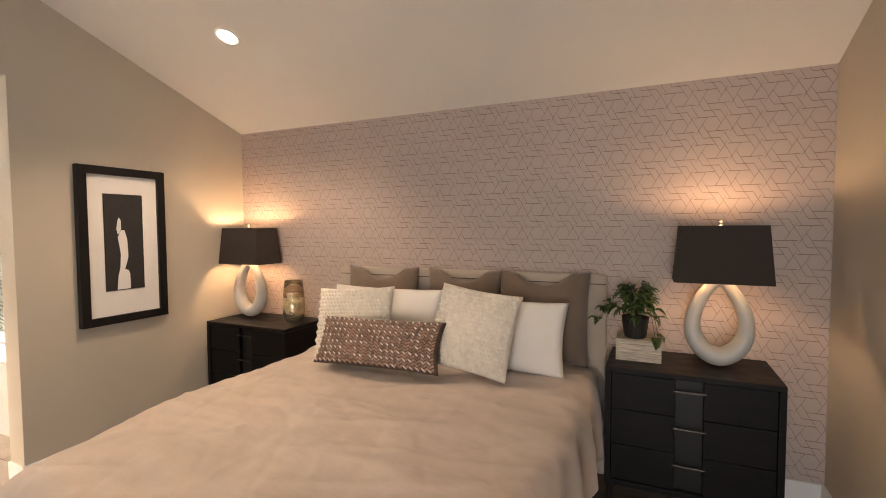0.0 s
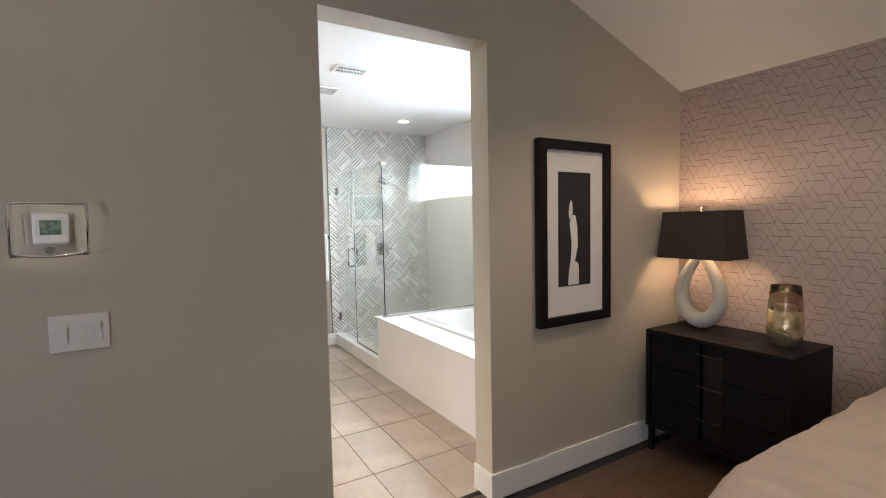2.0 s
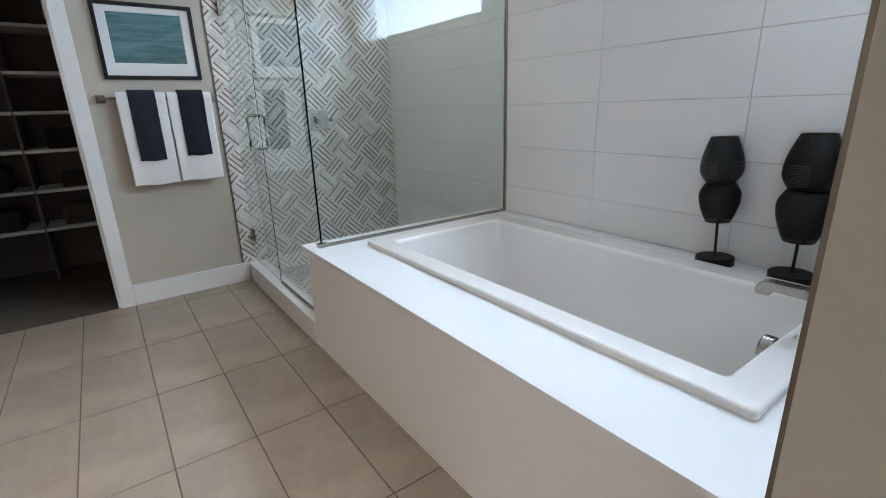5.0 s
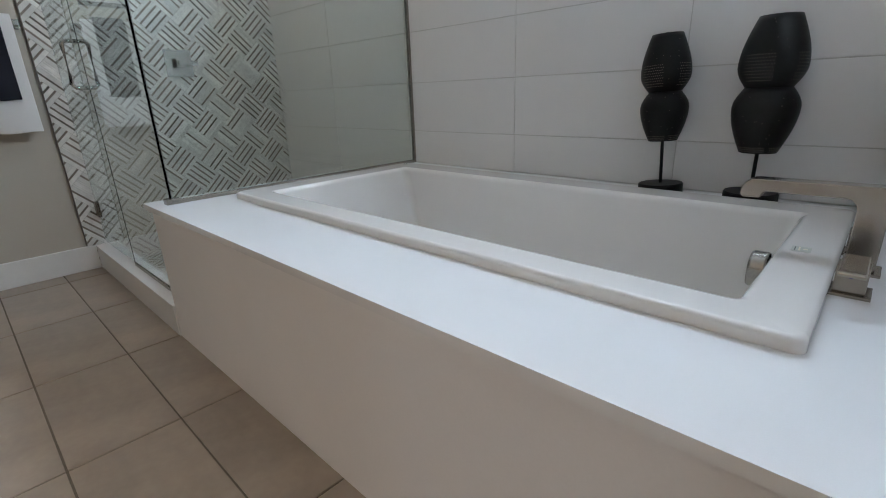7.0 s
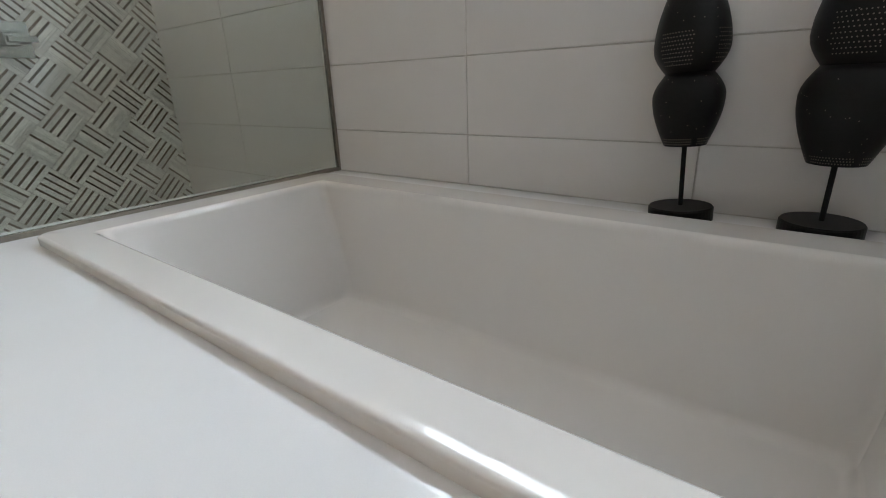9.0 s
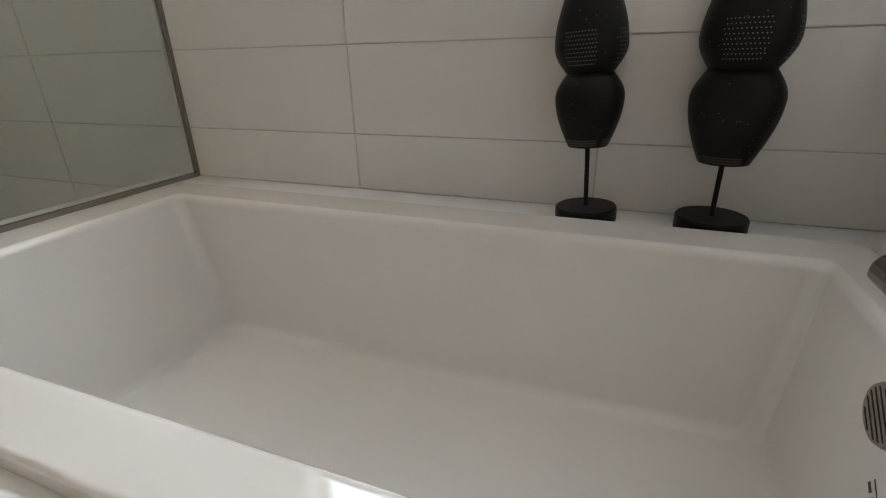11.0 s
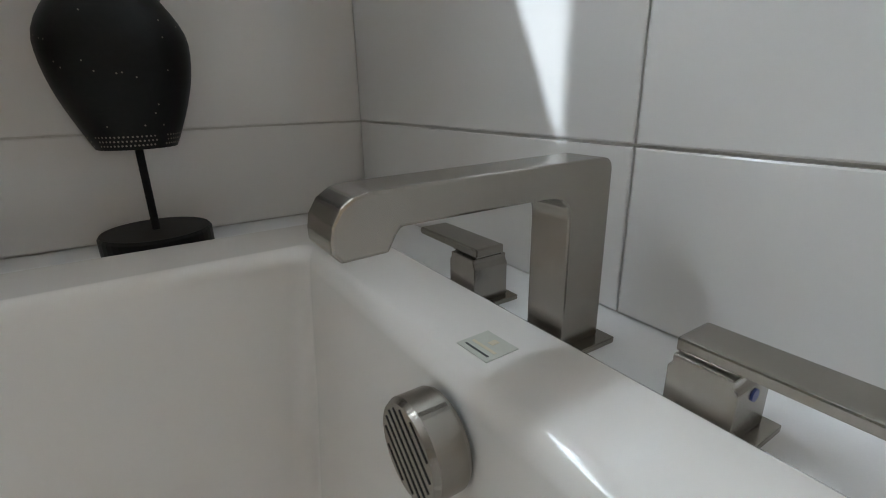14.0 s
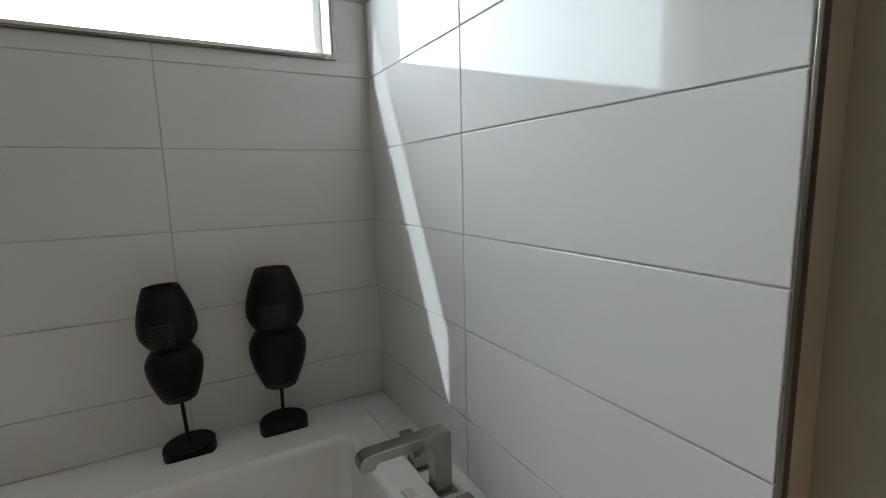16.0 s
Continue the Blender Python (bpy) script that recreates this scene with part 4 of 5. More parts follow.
part("cover_bevel", tube([(0.062 * a, -0.0505, 0.056 * b) for a, b in ((-1, 0.9), (-0.9, 1), (0.9, 1), (1, 0.9), (1, -0.85), (0.9, -0.95), (-0.9, -0.95), (-1, -0.85), (-1, 0.9))], 0.002, 6), M_acryl_clear, th, "moulded clear ridge", smooth=True)
part("lock", cyl((0, -0.058, -0.066), (0, -0.046, -0.066), 0.012, 20), M_chrome, th, "round steel lock")

# ---- vents and downlights ----
vent = empty("return_vent", (XW, 2.10, 2.89), "white wall return grille high above the doorway", "vent", rz=90)
for b in ((-0.30, -0.012, -0.105, 0.30, 0, -0.08), (-0.30, -0.012, 0.08, 0.30, 0, 0.105), (-0.30, -0.012, -0.08, -0.275, 0, 0.08), (0.275, -0.012, -0.08, 0.30, 0, 0.08)):
    part("frame", box(*b, 0.002), M_trim, vent)
# black sheet behind the slats gives the duct's shade
part("backing", box(-0.275, -0.003, -0.08, 0.275, -0.001, 0.08), M_slot_shade_gap, vent, "dark sheet for the duct's shade")
slat = mesh_of("slat", box(-0.0025, -0.010, -0.08, 0.0025, -0.003, 0.08), M_trim)
pieces("slat", slat, [(-0.268 + 0.0135 * i, 0, 0) for i in range(40)], vent)
bars = mesh_of("bar", box(-0.275, -0.0095, -0.002, 0.275, -0.004, 0.002), M_trim)
pieces("bar", bars, [(0, 0, -0.05 + 0.034 * i) for i in range(4)], vent)


def ceiling_vent(name, at, w, d, n, label, split=False):
    v = empty(name, at, label, "vent")
    for b in ((-w / 2, -d / 2, -0.012, w / 2, -d / 2 + 0.02, 0), (-w / 2, d / 2 - 0.02, -0.012, w / 2, d / 2, 0), (-w / 2, -d / 2 + 0.02, -0.012, -w / 2 + 0.02, d / 2 - 0.02, 0), (w / 2 - 0.02, -d / 2 + 0.02, -0.012, w / 2, d / 2 - 0.02, 0)):
        part("frame", box(*b, 0.002), M_trim, v)
    # the duct's shade is a black sheet close behind the slats
    part("backing", box(-w / 2 + 0.02, -d / 2 + 0.02, -0.002, w / 2 - 0.02, d / 2 - 0.02, -0.0005), M_slot_shade_gap, v, "dark sheet for the duct's shade")
    sl = mesh_of("slat", box(-w / 2 + 0.02, -0.0035, -0.010, w / 2 - 0.02, 0.0035, -0.003), M_trim)
    step = (d - 0.05) / n
    pieces("slat", sl, [(0, -d / 2 + 0.025 + step * (i + 0.5), 0) for i in range(n)], v)
    if split:
        part("divider", box(-0.006, -d / 2 + 0.02, -0.011, 0.006, d / 2 - 0.02, -0.004), M_trim, v)


ceiling_vent("ceiling_vent", (-5.09, 2.388, CEIL), 0.17, 0.26, 8, "white ceiling supply register in the bath", True)
ceiling_vent("exhaust_fan", (-5.72, 2.345, CEIL), 0.24, 0.27, 12, "white ceiling exhaust fan grille in the bath")


def downlight(at, r, tilt, label):
    d = empty("recessed_light", at, label, "recessed light", group="recessed lights")
    d.matrix_basis = pose(*at, tilt, 0, 0)
    part("trim_ring", lathe([(r, 0.0), (r, -0.005), (r * 0.8, -0.008), (r * 0.78, -0.003), (r * 0.78, 0.0)], 36), M_trim, d, smooth=True)
    part("lens", lathe([(r * 0.78, -0.002), (r * 0.4, -0.003), (0, -0.003)], 36), M_lamp_glow, d, "glowing frosted lens")


downlight((-2.58, 3.27, roof_z(3.27) - 0.001), 0.075, -math.degrees(math.atan(SLOPE)), "round recessed ceiling light, real or added, lit warm")
# unseen fixture added for a bedroom fill
downlight((-1.4, 1.2, roof_z(1.2) - 0.001), 0.075, -math.degrees(math.atan(SLOPE)), "round recessed ceiling light, real or added, lit warm")
downlight((-6.56, 3.56, CEIL - 0.001), 0.075, 0, "round recessed ceiling light over the shower, lit")
for at in ((-4.2, 0.58), (-4.2, -0.38)):
    downlight((*at, CEIL - 0.001), 0.075, 0, "round recessed bath ceiling light, lit warm")
# unseen fixture for the other added bedroom fill
downlight((-2.6, 0.2, roof_z(0.2) - 0.001), 0.075, -math.degrees(math.atan(SLOPE)), "round recessed ceiling light, real or added, lit warm")
# ---- tub filler: spout, two lever handles ----
RZ = DZ + 0.027
filler = empty("tub_filler", (-3.864, 3.60, DZ), "brushed nickel tub filler with square spout and two lever handles", "faucet")
part("base_plate", box(-0.034, -0.034, 0, 0.036, 0.034, 0.006, 0.001), M_nickel, filler)


def spout_outline():
    """The side of an angular arch: column, level arm and blunt rounded tip."""
    top, arm = 0.172, 0.027
    out = [(0.026, 0.006), (0.026, top - 0.010)]
    out += [(0.016 + 0.010 * math.cos(radians(a)), top - 0.010 + 0.010 * math.sin(radians(a))) for a in (30, 60, 90)]
    out += [(-0.195, top - 0.002)]
    out += [(-0.195 + 0.026 * math.cos(radians(a)), top - 0.028 + 0.026 * math.sin(radians(a))) for a in (110, 135, 160, 180)]
    out += [(-0.221, top - 0.036), (-0.215, top - 0.043), (-0.184, top - 0.042), (-0.178, top - arm - 0.004), (-0.174, top - arm)]
    out += [(-0.042, top - arm)]
    out += [(-0.042 + 0.020 * math.sin(radians(a)), top - arm - 0.020 + 0.020 * math.cos(radians(a))) for a in (30, 60, 90)]
    out += [(-0.022, 0.006)]
    return out


part("arch", prism(spout_outline(), -0.022, 0.022, "y", 0.0022, 2), M_nickel, filler)


def lever(y, turn, dot):
    """One square lever handle, a part of the filler with pieces of its own."""
    block = part("handle", prism([(-0.023, 0.006), (0.023, 0.006), (0.023, 0.045), (0.020, 0.049), (0.020, 0.055), (-0.020, 0.055), (-0.020, 0.049), (-0.023, 0.045)], -0.023, 0.023, "y", 0.0015), M_nickel, filler)
    block.matrix_basis = pose(-0.004, y, 0, 0, 0, turn)
    part("base_plate", box(-0.032, -0.032, 0, 0.032, 0.032, 0.0058, 0.001), M_nickel, block)
    part("lever", prism([(-0.021, 0.0555), (0.018, 0.0555), (0.024, 0.057), (0.093, 0.057), (0.096, 0.061), (0.093, 0.066), (-0.021, 0.066)], -0.019, 0.019, "y", 0.002), M_nickel, block)
    part("marker", cyl((0.0228, 0, 0.038), (0.0242, 0, 0.038), 0.0045, 14), dot, block, "small round colour dot")


M_blue = material("blue_enamel", (0.02, 0.04, 0.22), 0.3, patch=0.02)
M_red = material("red_enamel", (0.25, 0.02, 0.02), 0.3, patch=0.02)
lever(-0.144, -90, M_blue)
lever(0.122, 90, M_red)

# overflow cover on the tub's end wall
ov = empty("overflow_cover", (-4.009, 3.582, 0.548), "brushed nickel round overflow cover with slots", "overflow cover")
bm = lathe([(0.039, 0.0), (0.041, 0.004), (0.041, 0.028), (0.038, 0.033), (0.0, 0.033)], 72)
bm.transform(Matrix.Rotation(radians(-90), 4, "Y"))
part("cap", bm, M_nickel, ov, smooth=False)
# dark strips on the solid cap, coloured as the shade in its slots
slot = mesh_of("slot", box(-0.0336, -0.5, -0.0008, -0.0328, 0.5, 0.0008), M_slot_shade_gap)
for i in range(-3, 4):
    u = i * 0.0102
    half = math.sqrt(max(0.0, 0.034 ** 2 - u ** 2))
    ob = pieces("slot", slot, [pose(0, 0, 0, 40, 0, 0) @ Matrix.Translation((0, 0, u)) @ Matrix.Diagonal((1, 2 * half, 1, 1))], ov)[0]
# deck sticker and small print on the tub wall
M_sticker = material("clear_label", (0.55, 0.56, 0.50), 0.25, patch=0.05, patch_scale=60)
M_ink = material("dark_ink", (0.05, 0.05, 0.05), 0.5, patch=0.05)
M_gold_ink = material("gold_ink", (0.56, 0.50, 0.36), 0.4, patch=0.05)
st = empty("label_sticker", (-3.958, 3.592, RZ), "small translucent square label on the tub rim", "sticker", rz=-88)
part("sheet", box(-0.019, -0.017, 0.0002, 0.019, 0.017, 0.0009), M_sticker, st)
for b, mt in (((-0.014, -0.012, 0.014, -0.010), M_ink), ((-0.014, -0.005, 0.014, -0.002), M_gold_ink), ((-0.003, 0.003, 0.003, 0.011), M_gold_ink)):
    part("printed_bar", box(b[0], b[1], 0.0009, b[2], b[3], 0.0012), mt, st)
mk = empty("tub_marking", (-4.034, 3.575, 0.345), "small dark printed maker's marking on the tub wall", "marking")
mk.matrix_basis = pose(-4.0187, 3.578, 0.428, 35, 5.5, 0)
for b in ((-0.001, -0.020, 0.010, -0.0002, 0.016, 0.0112), (-0.001, -0.014, -0.006, -0.0002, -0.006, 0.004), (-0.001, 0.000, -0.004, -0.0002, 0.014, 0.001)):
    part("printed_bar", box(*b), M_ink, mk)

# ---- black pierced sculptures ----
# pale tone painted on for light showing through the lantern holes
M_hole_light = material("pale_hole_light", (0.20, 0.175, 0.14), 0.5, patch=0.1)
M_inside = material("bronze_inside", (0.16, 0.09, 0.035), 0.45, 0.5, grain=0.2, scale=60, patch=0.15)


def sculpture(at, s, rows, label):
    """Two stacked pierced metal cups on a thin stem and disc; rows are radius and height."""
    g = empty("candle_lantern", at, label, "lantern", group="lanterns on the tub deck")
    part("foot", lathe([(0, 0), (s["foot"], 0), (s["foot"], 0.030), (s["foot"] - 0.003, 0.034), (0, 0.034)], 44), M_black_metal, g, "flat black disc foot")
    part("stem", cyl((0, 0, 0.029), (0, 0, s["z0"] + 0.004), 0.0055, 14), M_black_metal, g)

    def cup(rs, name):
        inner = [(max(r - 0.003, 0.001), z) for r, z in rs][::-1]
        part(name, lathe(rs + inner, 48), M_black_metal, g, "pierced black metal cup", smooth=True)
        bm = lathe([(max(r - 0.0036, 0.001), z) for r, z in rs], 40)
        part("cup_lining", bm, M_inside, g, "bronze inside", smooth=True)
    lower, upper = rows
    part("cup_floor", lathe([(0, s["z0"] + 0.002), (lower[0][0] - 0.002, s["z0"] + 0.002), (lower[0][0] - 0.002, s["z0"] + 0.005), (0, s["z0"] + 0.005)], 32), M_black_metal, g)
    cup(lower, "cup")
    cup(upper, "cup")

    def radius(rs, z):
        for (r0, z0), (r1, z1) in zip(rs, rs[1:]):
            if z0 <= z <= z1:
                return r0 + (r1 - r0) * (z - z0) / max(1e-6, z1 - z0)
        return rs[-1][0]
    # pale dots as light through holes: dense diamond panels facing round, sparse elsewhere
    rng = random.Random(int(s["foot"] * 1000))
    bm = bmesh.new()

    def dot(rs, z, an, q):
        r = radius(rs, z) + 0.0006
        c = Vector((r * math.cos(an), r * math.sin(an), z))
        t = Vector((-math.sin(an), math.cos(an), 0))
        bm.faces.new([bm.verts.new(c + t * q * math.cos(k * math.pi / 3) + Vector((0, 0, q * math.sin(k * math.pi / 3)))) for k in range(6)])
    for panel in range(4):
        a0 = panel * math.pi / 2 - math.pi / 2 - 0.25
        zu0, zu1 = upper[0][1], upper[-1][1]
        for j in range(9):
            z = zu0 + (zu1 - zu0) * (0.10 + 0.045 * j)
            for i in range(11):
                dot(upper, z, a0 + (i - 5) * 0.085 + 0.04 * (j % 2), 0.0015)
        zl0, zl1 = lower[0][1], lower[-1][1]
        for j in range(3):
            for i in range(15):
                dot(lower, zl0 + 0.006 + 0.006 * j, a0 + (i - 7) * 0.09 + 0.04 * (j % 2), 0.0014)
    for k in range(90):
        rs = lower if k % 2 else upper
        z = rs[0][1] + (rs[-1][1] - rs[0][1]) * rng.uniform(0.1, 0.95)
        dot(rs, z, rng.uniform(0, 2 * math.pi), 0.0012)
    tagged(part("piercings", bm, M_hole_light, g), "rows of tiny pale dots for light through holes", kind="stuff")
    return g


def swell(z0, z1, r0, rm, r1, at):
    """A smooth bellied profile from radius r0 through rm to r1."""
    out = []
    for i in range(15):
        u = i / 14
        if u < at:
            k = math.sin(u / at * math.pi / 2)
            r = r0 + (rm - r0) * k
        else:
            k = math.cos((u - at) / (1 - at) * math.pi / 2)
            r = r1 + (rm - r1) * k
        out.append((r, z0 + (z1 - z0) * u))
    return out


lantern_a = sculpture((-4.440, 4.152, DZ), {"foot": 0.074, "z0": 0.183}, (swell(0.183, 0.347, 0.046, 0.077, 0.051, 0.68), swell(0.347, 0.530, 0.052, 0.079, 0.048, 0.30)), "smaller black pierced metal lantern of two stacked cups on a stem")
sculpture((-4.163, 4.150, DZ), {"foot": 0.077, "z0": 0.158}, (swell(0.158, 0.351, 0.051, 0.089, 0.062, 0.70), swell(0.351, 0.548, 0.062, 0.089, 0.053, 0.30)), "larger black pierced metal lantern of two stacked cups on a stem")

lantern_a.matrix_basis = pose(-4.442, 4.150, DZ, 0, -3.4, 0)

# ---- towel bar and towels ----
bar = empty("towel_bar", (XL, 2.50, 1.36), "brushed nickel square towel bar on the wall", "towel bar")
part("rail", box(0.058, -0.31, -0.009, 0.076, 0.31, 0.009, 0.001), M_nickel, bar)
for y in (-0.315, 0.315):
    part("post", box(0.0, y - 0.012, -0.012, 0.078, y + 0.012, 0.012, 0.001), M_nickel, bar)
    part("flange", box(0.0, y - 0.024, -0.024, 0.008, y + 0.024, 0.024, 0.001), M_nickel, bar)


def towel(name, y0, y1, z0, zb, out, mat, label, thick):
    """A folded towel over the bar: front and back falls joined by a rounded fold."""
    zt, xc = 1.372, 0.067
    n = 14
    prof = [(xc + out + 0.006, z0)] + [(xc + out + 0.004 * math.sin(i), z0 + (zt - 0.02 - z0) * i / 8) for i in range(1, 9)]
    prof += [(xc + out * math.cos(radians(a)), zt + out * math.sin(radians(a))) for a in (20, 55, 90, 125, 160)]
    prof += [(xc - out, zt - 0.02 - (zt - 0.02 - zb) * i / 4) for i in range(5)]
    bm = bmesh.new()
    cols = []
    for j in range(n + 1):
        v = j / n
        y = y0 + (y1 - y0) * v
        cols.append([bm.verts.new((XL + x + 0.004 * math.sin(7 * v + z * 4) * (1 if x > xc else 0), y + 0.012 * (1.38 - z) * (v - 0.5) * -0.5, z + 0.003 * math.sin(9 * v) * (1 if k == 0 else 0))) for k, (x, z) in enumerate(prof)])
    for a, b in zip(cols, cols[1:]):
        for k in range(len(prof) - 1):
            bm.faces.new((a[k], b[k], b[k + 1], a[k + 1]))
    bmesh.ops.recalc_face_normals(bm, faces=bm.faces)
    ob = part(name, bm, mat, smooth=True)
    md = ob.modifiers.new("thickness", "SOLIDIFY")
    md.thickness, md.offset = thick, 0
    bv = ob.modifiers.new("soft", "BEVEL")
    bv.width, bv.segments = 0.004, 2
    return tagged(ob, label, "towel", group="towels on the bar")


towel("bath_towel", 2.262, 2.528, 0.82, 0.84, 0.020, M_towel, "white terry bath towel folded over the bar", 0.016)
towel("bath_towel", 2.536, 2.800, 0.825, 0.84, 0.020, M_towel, "white terry bath towel folded over the bar", 0.016)
towel("hand_towel", 2.322, 2.472, 0.975, 1.0, 0.036, M_navy, "navy hand towel laid over the white towel", 0.012)
towel("hand_towel", 2.596, 2.750, 0.988, 1.0, 0.036, M_navy, "navy hand towel laid over the white towel", 0.012)

# ---- shower fittings ----
val = empty("shower_valve", (XL + 0.012, 3.569, 1.184), "square brushed nickel shower valve with a lever", "shower valve")
part("plate", box(0, -0.08, -0.08, 0.008, 0.08, 0.08, 0.002), M_chrome, val)
part("hub", box(0.008, -0.028, -0.028, 0.05, 0.028, 0.028, 0.002), M_chrome, val)
part("lever", box(0.05, -0.016, -0.014, 0.066, 0.095, 0.014, 0.002), M_chrome, val)
hd = empty("shower_fixture", (XL + 0.012, 3.56, 2.10), "square nickel shower head on a short arm", "shower head")
part("flange", box(0, -0.03, -0.03, 0.008, 0.03, 0.03, 0.002), M_nickel, hd)
part("arm", tube([(0.0, 0, 0), (0.06, 0, 0.004), (0.14, 0, -0.012), (0.18, 0, -0.045)], 0.011), M_nickel, hd, smooth=True)
bm = box(-0.075, -0.075, -0.010, 0.075, 0.075, 0.006, 0.003)
bm.transform(Matrix.Translation((0.195, 0, -0.068)) @ Matrix.Rotation(radians(18), 4, "Y"))
part("head_plate", bm, M_nickel, hd)

# ---- closet shelves ----
shelf = empty("closet_shelves", (XL - 1.0, 1.6, 0), "white closet shelves, uprights coloured dark for shade, with dark folded things", "shelves")
for z in (0.42, 0.72, 1.02, 1.30, 1.58, 1.9):
    part("shelf", box(-0.4, -0.9, z - 0.012, 0.0, 0.95, z + 0.012, 0.002), M_trim, shelf)
# uprights take the dark colour that carries the closet's shade
for y in (-0.9, 0.05, 0.935):
    part("upright", box(-0.4, y, 0, -0.0, y + 0.018, 2.1, 0.002), M_closet_shade, shelf)
rng = random.Random(11)
M_dark_cloth = material("dark_folded_cloth", (0.035, 0.028, 0.024), 0.9, grain=0.2, scale=200, patch=0.2, per="Random", per_amount=0.5, bump=0.002)
for z in (0.432, 0.732, 1.032, 1.312):
    y = -0.82
    while y < 0.8:
        w = rng.uniform(0.16, 0.28)
        if not (-0.02 < y + w and y < 0.09) and y + w < 0.92:
            ob = part("folded_clothes", box(XL - 1.36, 1.6 + y, z, XL - 1.06, 1.6 + y + w, z + rng.uniform(0.09, 0.19), 0.02, 2), M_dark_cloth)
            tagged(ob, "dark folded clothes on a closet shelf", "clothes", group="clothes in the closet")
        y += w + 0.03


# ---- tiles ----
def tile_mesh(w, h, t, mat, c=0.0018):
    """A tile w by h in the x-z plane, its face towards -y with a softened edge."""
    bm = bmesh.new()
    lo = [bm.verts.new((x, 0, z)) for x, z in ((0, 0), (w, 0), (w, h), (0, h))]
    mi = [bm.verts.new((v.co.x, -t + c * 0.5, v.co.z)) for v in lo]
    hi = [bm.verts.new((x, -t, z)) for x, z in ((c, c), (w - c, c), (w - c, h - c), (c, h - c))]
    for a, b in ((lo, mi), (mi, hi)):
        for i in range(4):
            bm.faces.new((a[i], a[(i + 1) % 4], b[(i + 1) % 4], b[i]))
    bm.faces.new(hi)
    return mesh_of("tile", bm, mat)


tile_cache = {}


def tile(w, h, t, mat):
    k = (round(w, 4), round(h, 4), t, mat.name)
    if k not in tile_cache:
        tile_cache[k] = tile_mesh(w, h, t, mat)
    return tile_cache[k]


def cut_rect(r, hole):
    """What is left of a rectangle round a hole, as rectangles."""
    x0, z0, x1, z1 = r
    a0, b0, a1, b1 = hole
    if a0 >= x1 or a1 <= x0 or b0 >= z1 or b1 <= z0:
        return [r]
    out = []
    if z0 < b0:
        out.append((x0, z0, x1, b0))
    if z1 > b1:
        out.append((x0, b1, x1, z1))
    zl, zh = max(z0, b0), min(z1, b1)
    if x0 < a0:
        out.append((x0, zl, a0, zh))
    if x1 > a1:
        out.append((a1, zl, x1, zh))
    return out


ROWS_Z = [0.031] + [0.752 - 0.2508 * 2, 0.752 - 0.2508] + [0.752 + 0.2508 * i for i in range(8)] + [CEIL]
G = 0.0016
back = empty("tiled_wall_back", (0, 0, 0), "glossy white rectangular wall tiles with warm grey grout behind the tub", "tiled wall", kind="structure")
part("grout_bed", wall_with_hole("y", YB, YB + 0.0115, XL + 0.012, XR + 0.02, 0.03, CEIL, (WIN0, WIN1, WINZ0, WINZ1)), M_wall_grout, back)
cols = [XR] + [-4.433 - 0.7125 * i for i in range(5)]
cols = [c for c in cols if c > XL + 0.05] + [XL + 0.014]
for z0, z1 in zip(ROWS_Z, ROWS_Z[1:]):
    for xr, xl in zip(cols, cols[1:]):
        if z1 < DZ and xl > -5.9:
            continue
        zb = max(z0, DZ + 0.001) if xl > -5.93 else z0
        for a, b, c, d in cut_rect((xl + G, zb + G, xr - G, z1 - G), (WIN0 - 0.002, WINZ0 - 0.012, WIN1 + 0.008, WINZ1 + 0.008)):
            if c - a > 0.004 and d - b > 0.004:
                pieces("tile", tile(c - a, d - b, 0.004, M_wall_tile), [Matrix.Translation((a, YB, b))], back)
side = empty("tiled_wall_side", (0, 0, 0), "glossy white wall tiles beside the tub with a slim metal edge", "tiled wall", kind="structure")
part("grout_bed", box(XR + 0.0, 2.864, DZ, XD - 0.001, YB, CEIL), M_wall_grout, side)
TURN_W = pose(0, 0, 0, 0, 0, -90)
ys = [YB - 0.004, 3.603, 2.866]
for z0, z1 in zip(ROWS_Z, ROWS_Z[1:]):
    if z1 < DZ:
        continue
    zb = max(z0, DZ + 0.001)
    for ya, yb in zip(ys, ys[1:]):
        w, h = ya - yb - 2 * G, z1 - zb - 2 * G
        pieces("tile", tile(w, h, 0.004, M_wall_tile), [Matrix.Translation((XR, ya - G, zb + G)) @ TURN_W], side)
part("metal_edge", box(XR - 0.0055, 2.857, 0.0, XR + 0.010, 2.8632, CEIL, 0.001), M_bronze_edge, side, "slim polished metal edge")
part("return", box(XR + 0.0105, 2.859, 0.0, XD - 0.001, 2.8635, CEIL), M_wall, side, "painted drywall return")
part("grout_skirt", box(XR + 0.012, 2.864, 0.0, XD - 0.001, 2.90, DZ), M_wall, side)

# floor tiles, 0.595 by 0.292 apart
fx, fy, gw = 0.595, 0.2925, 0.003
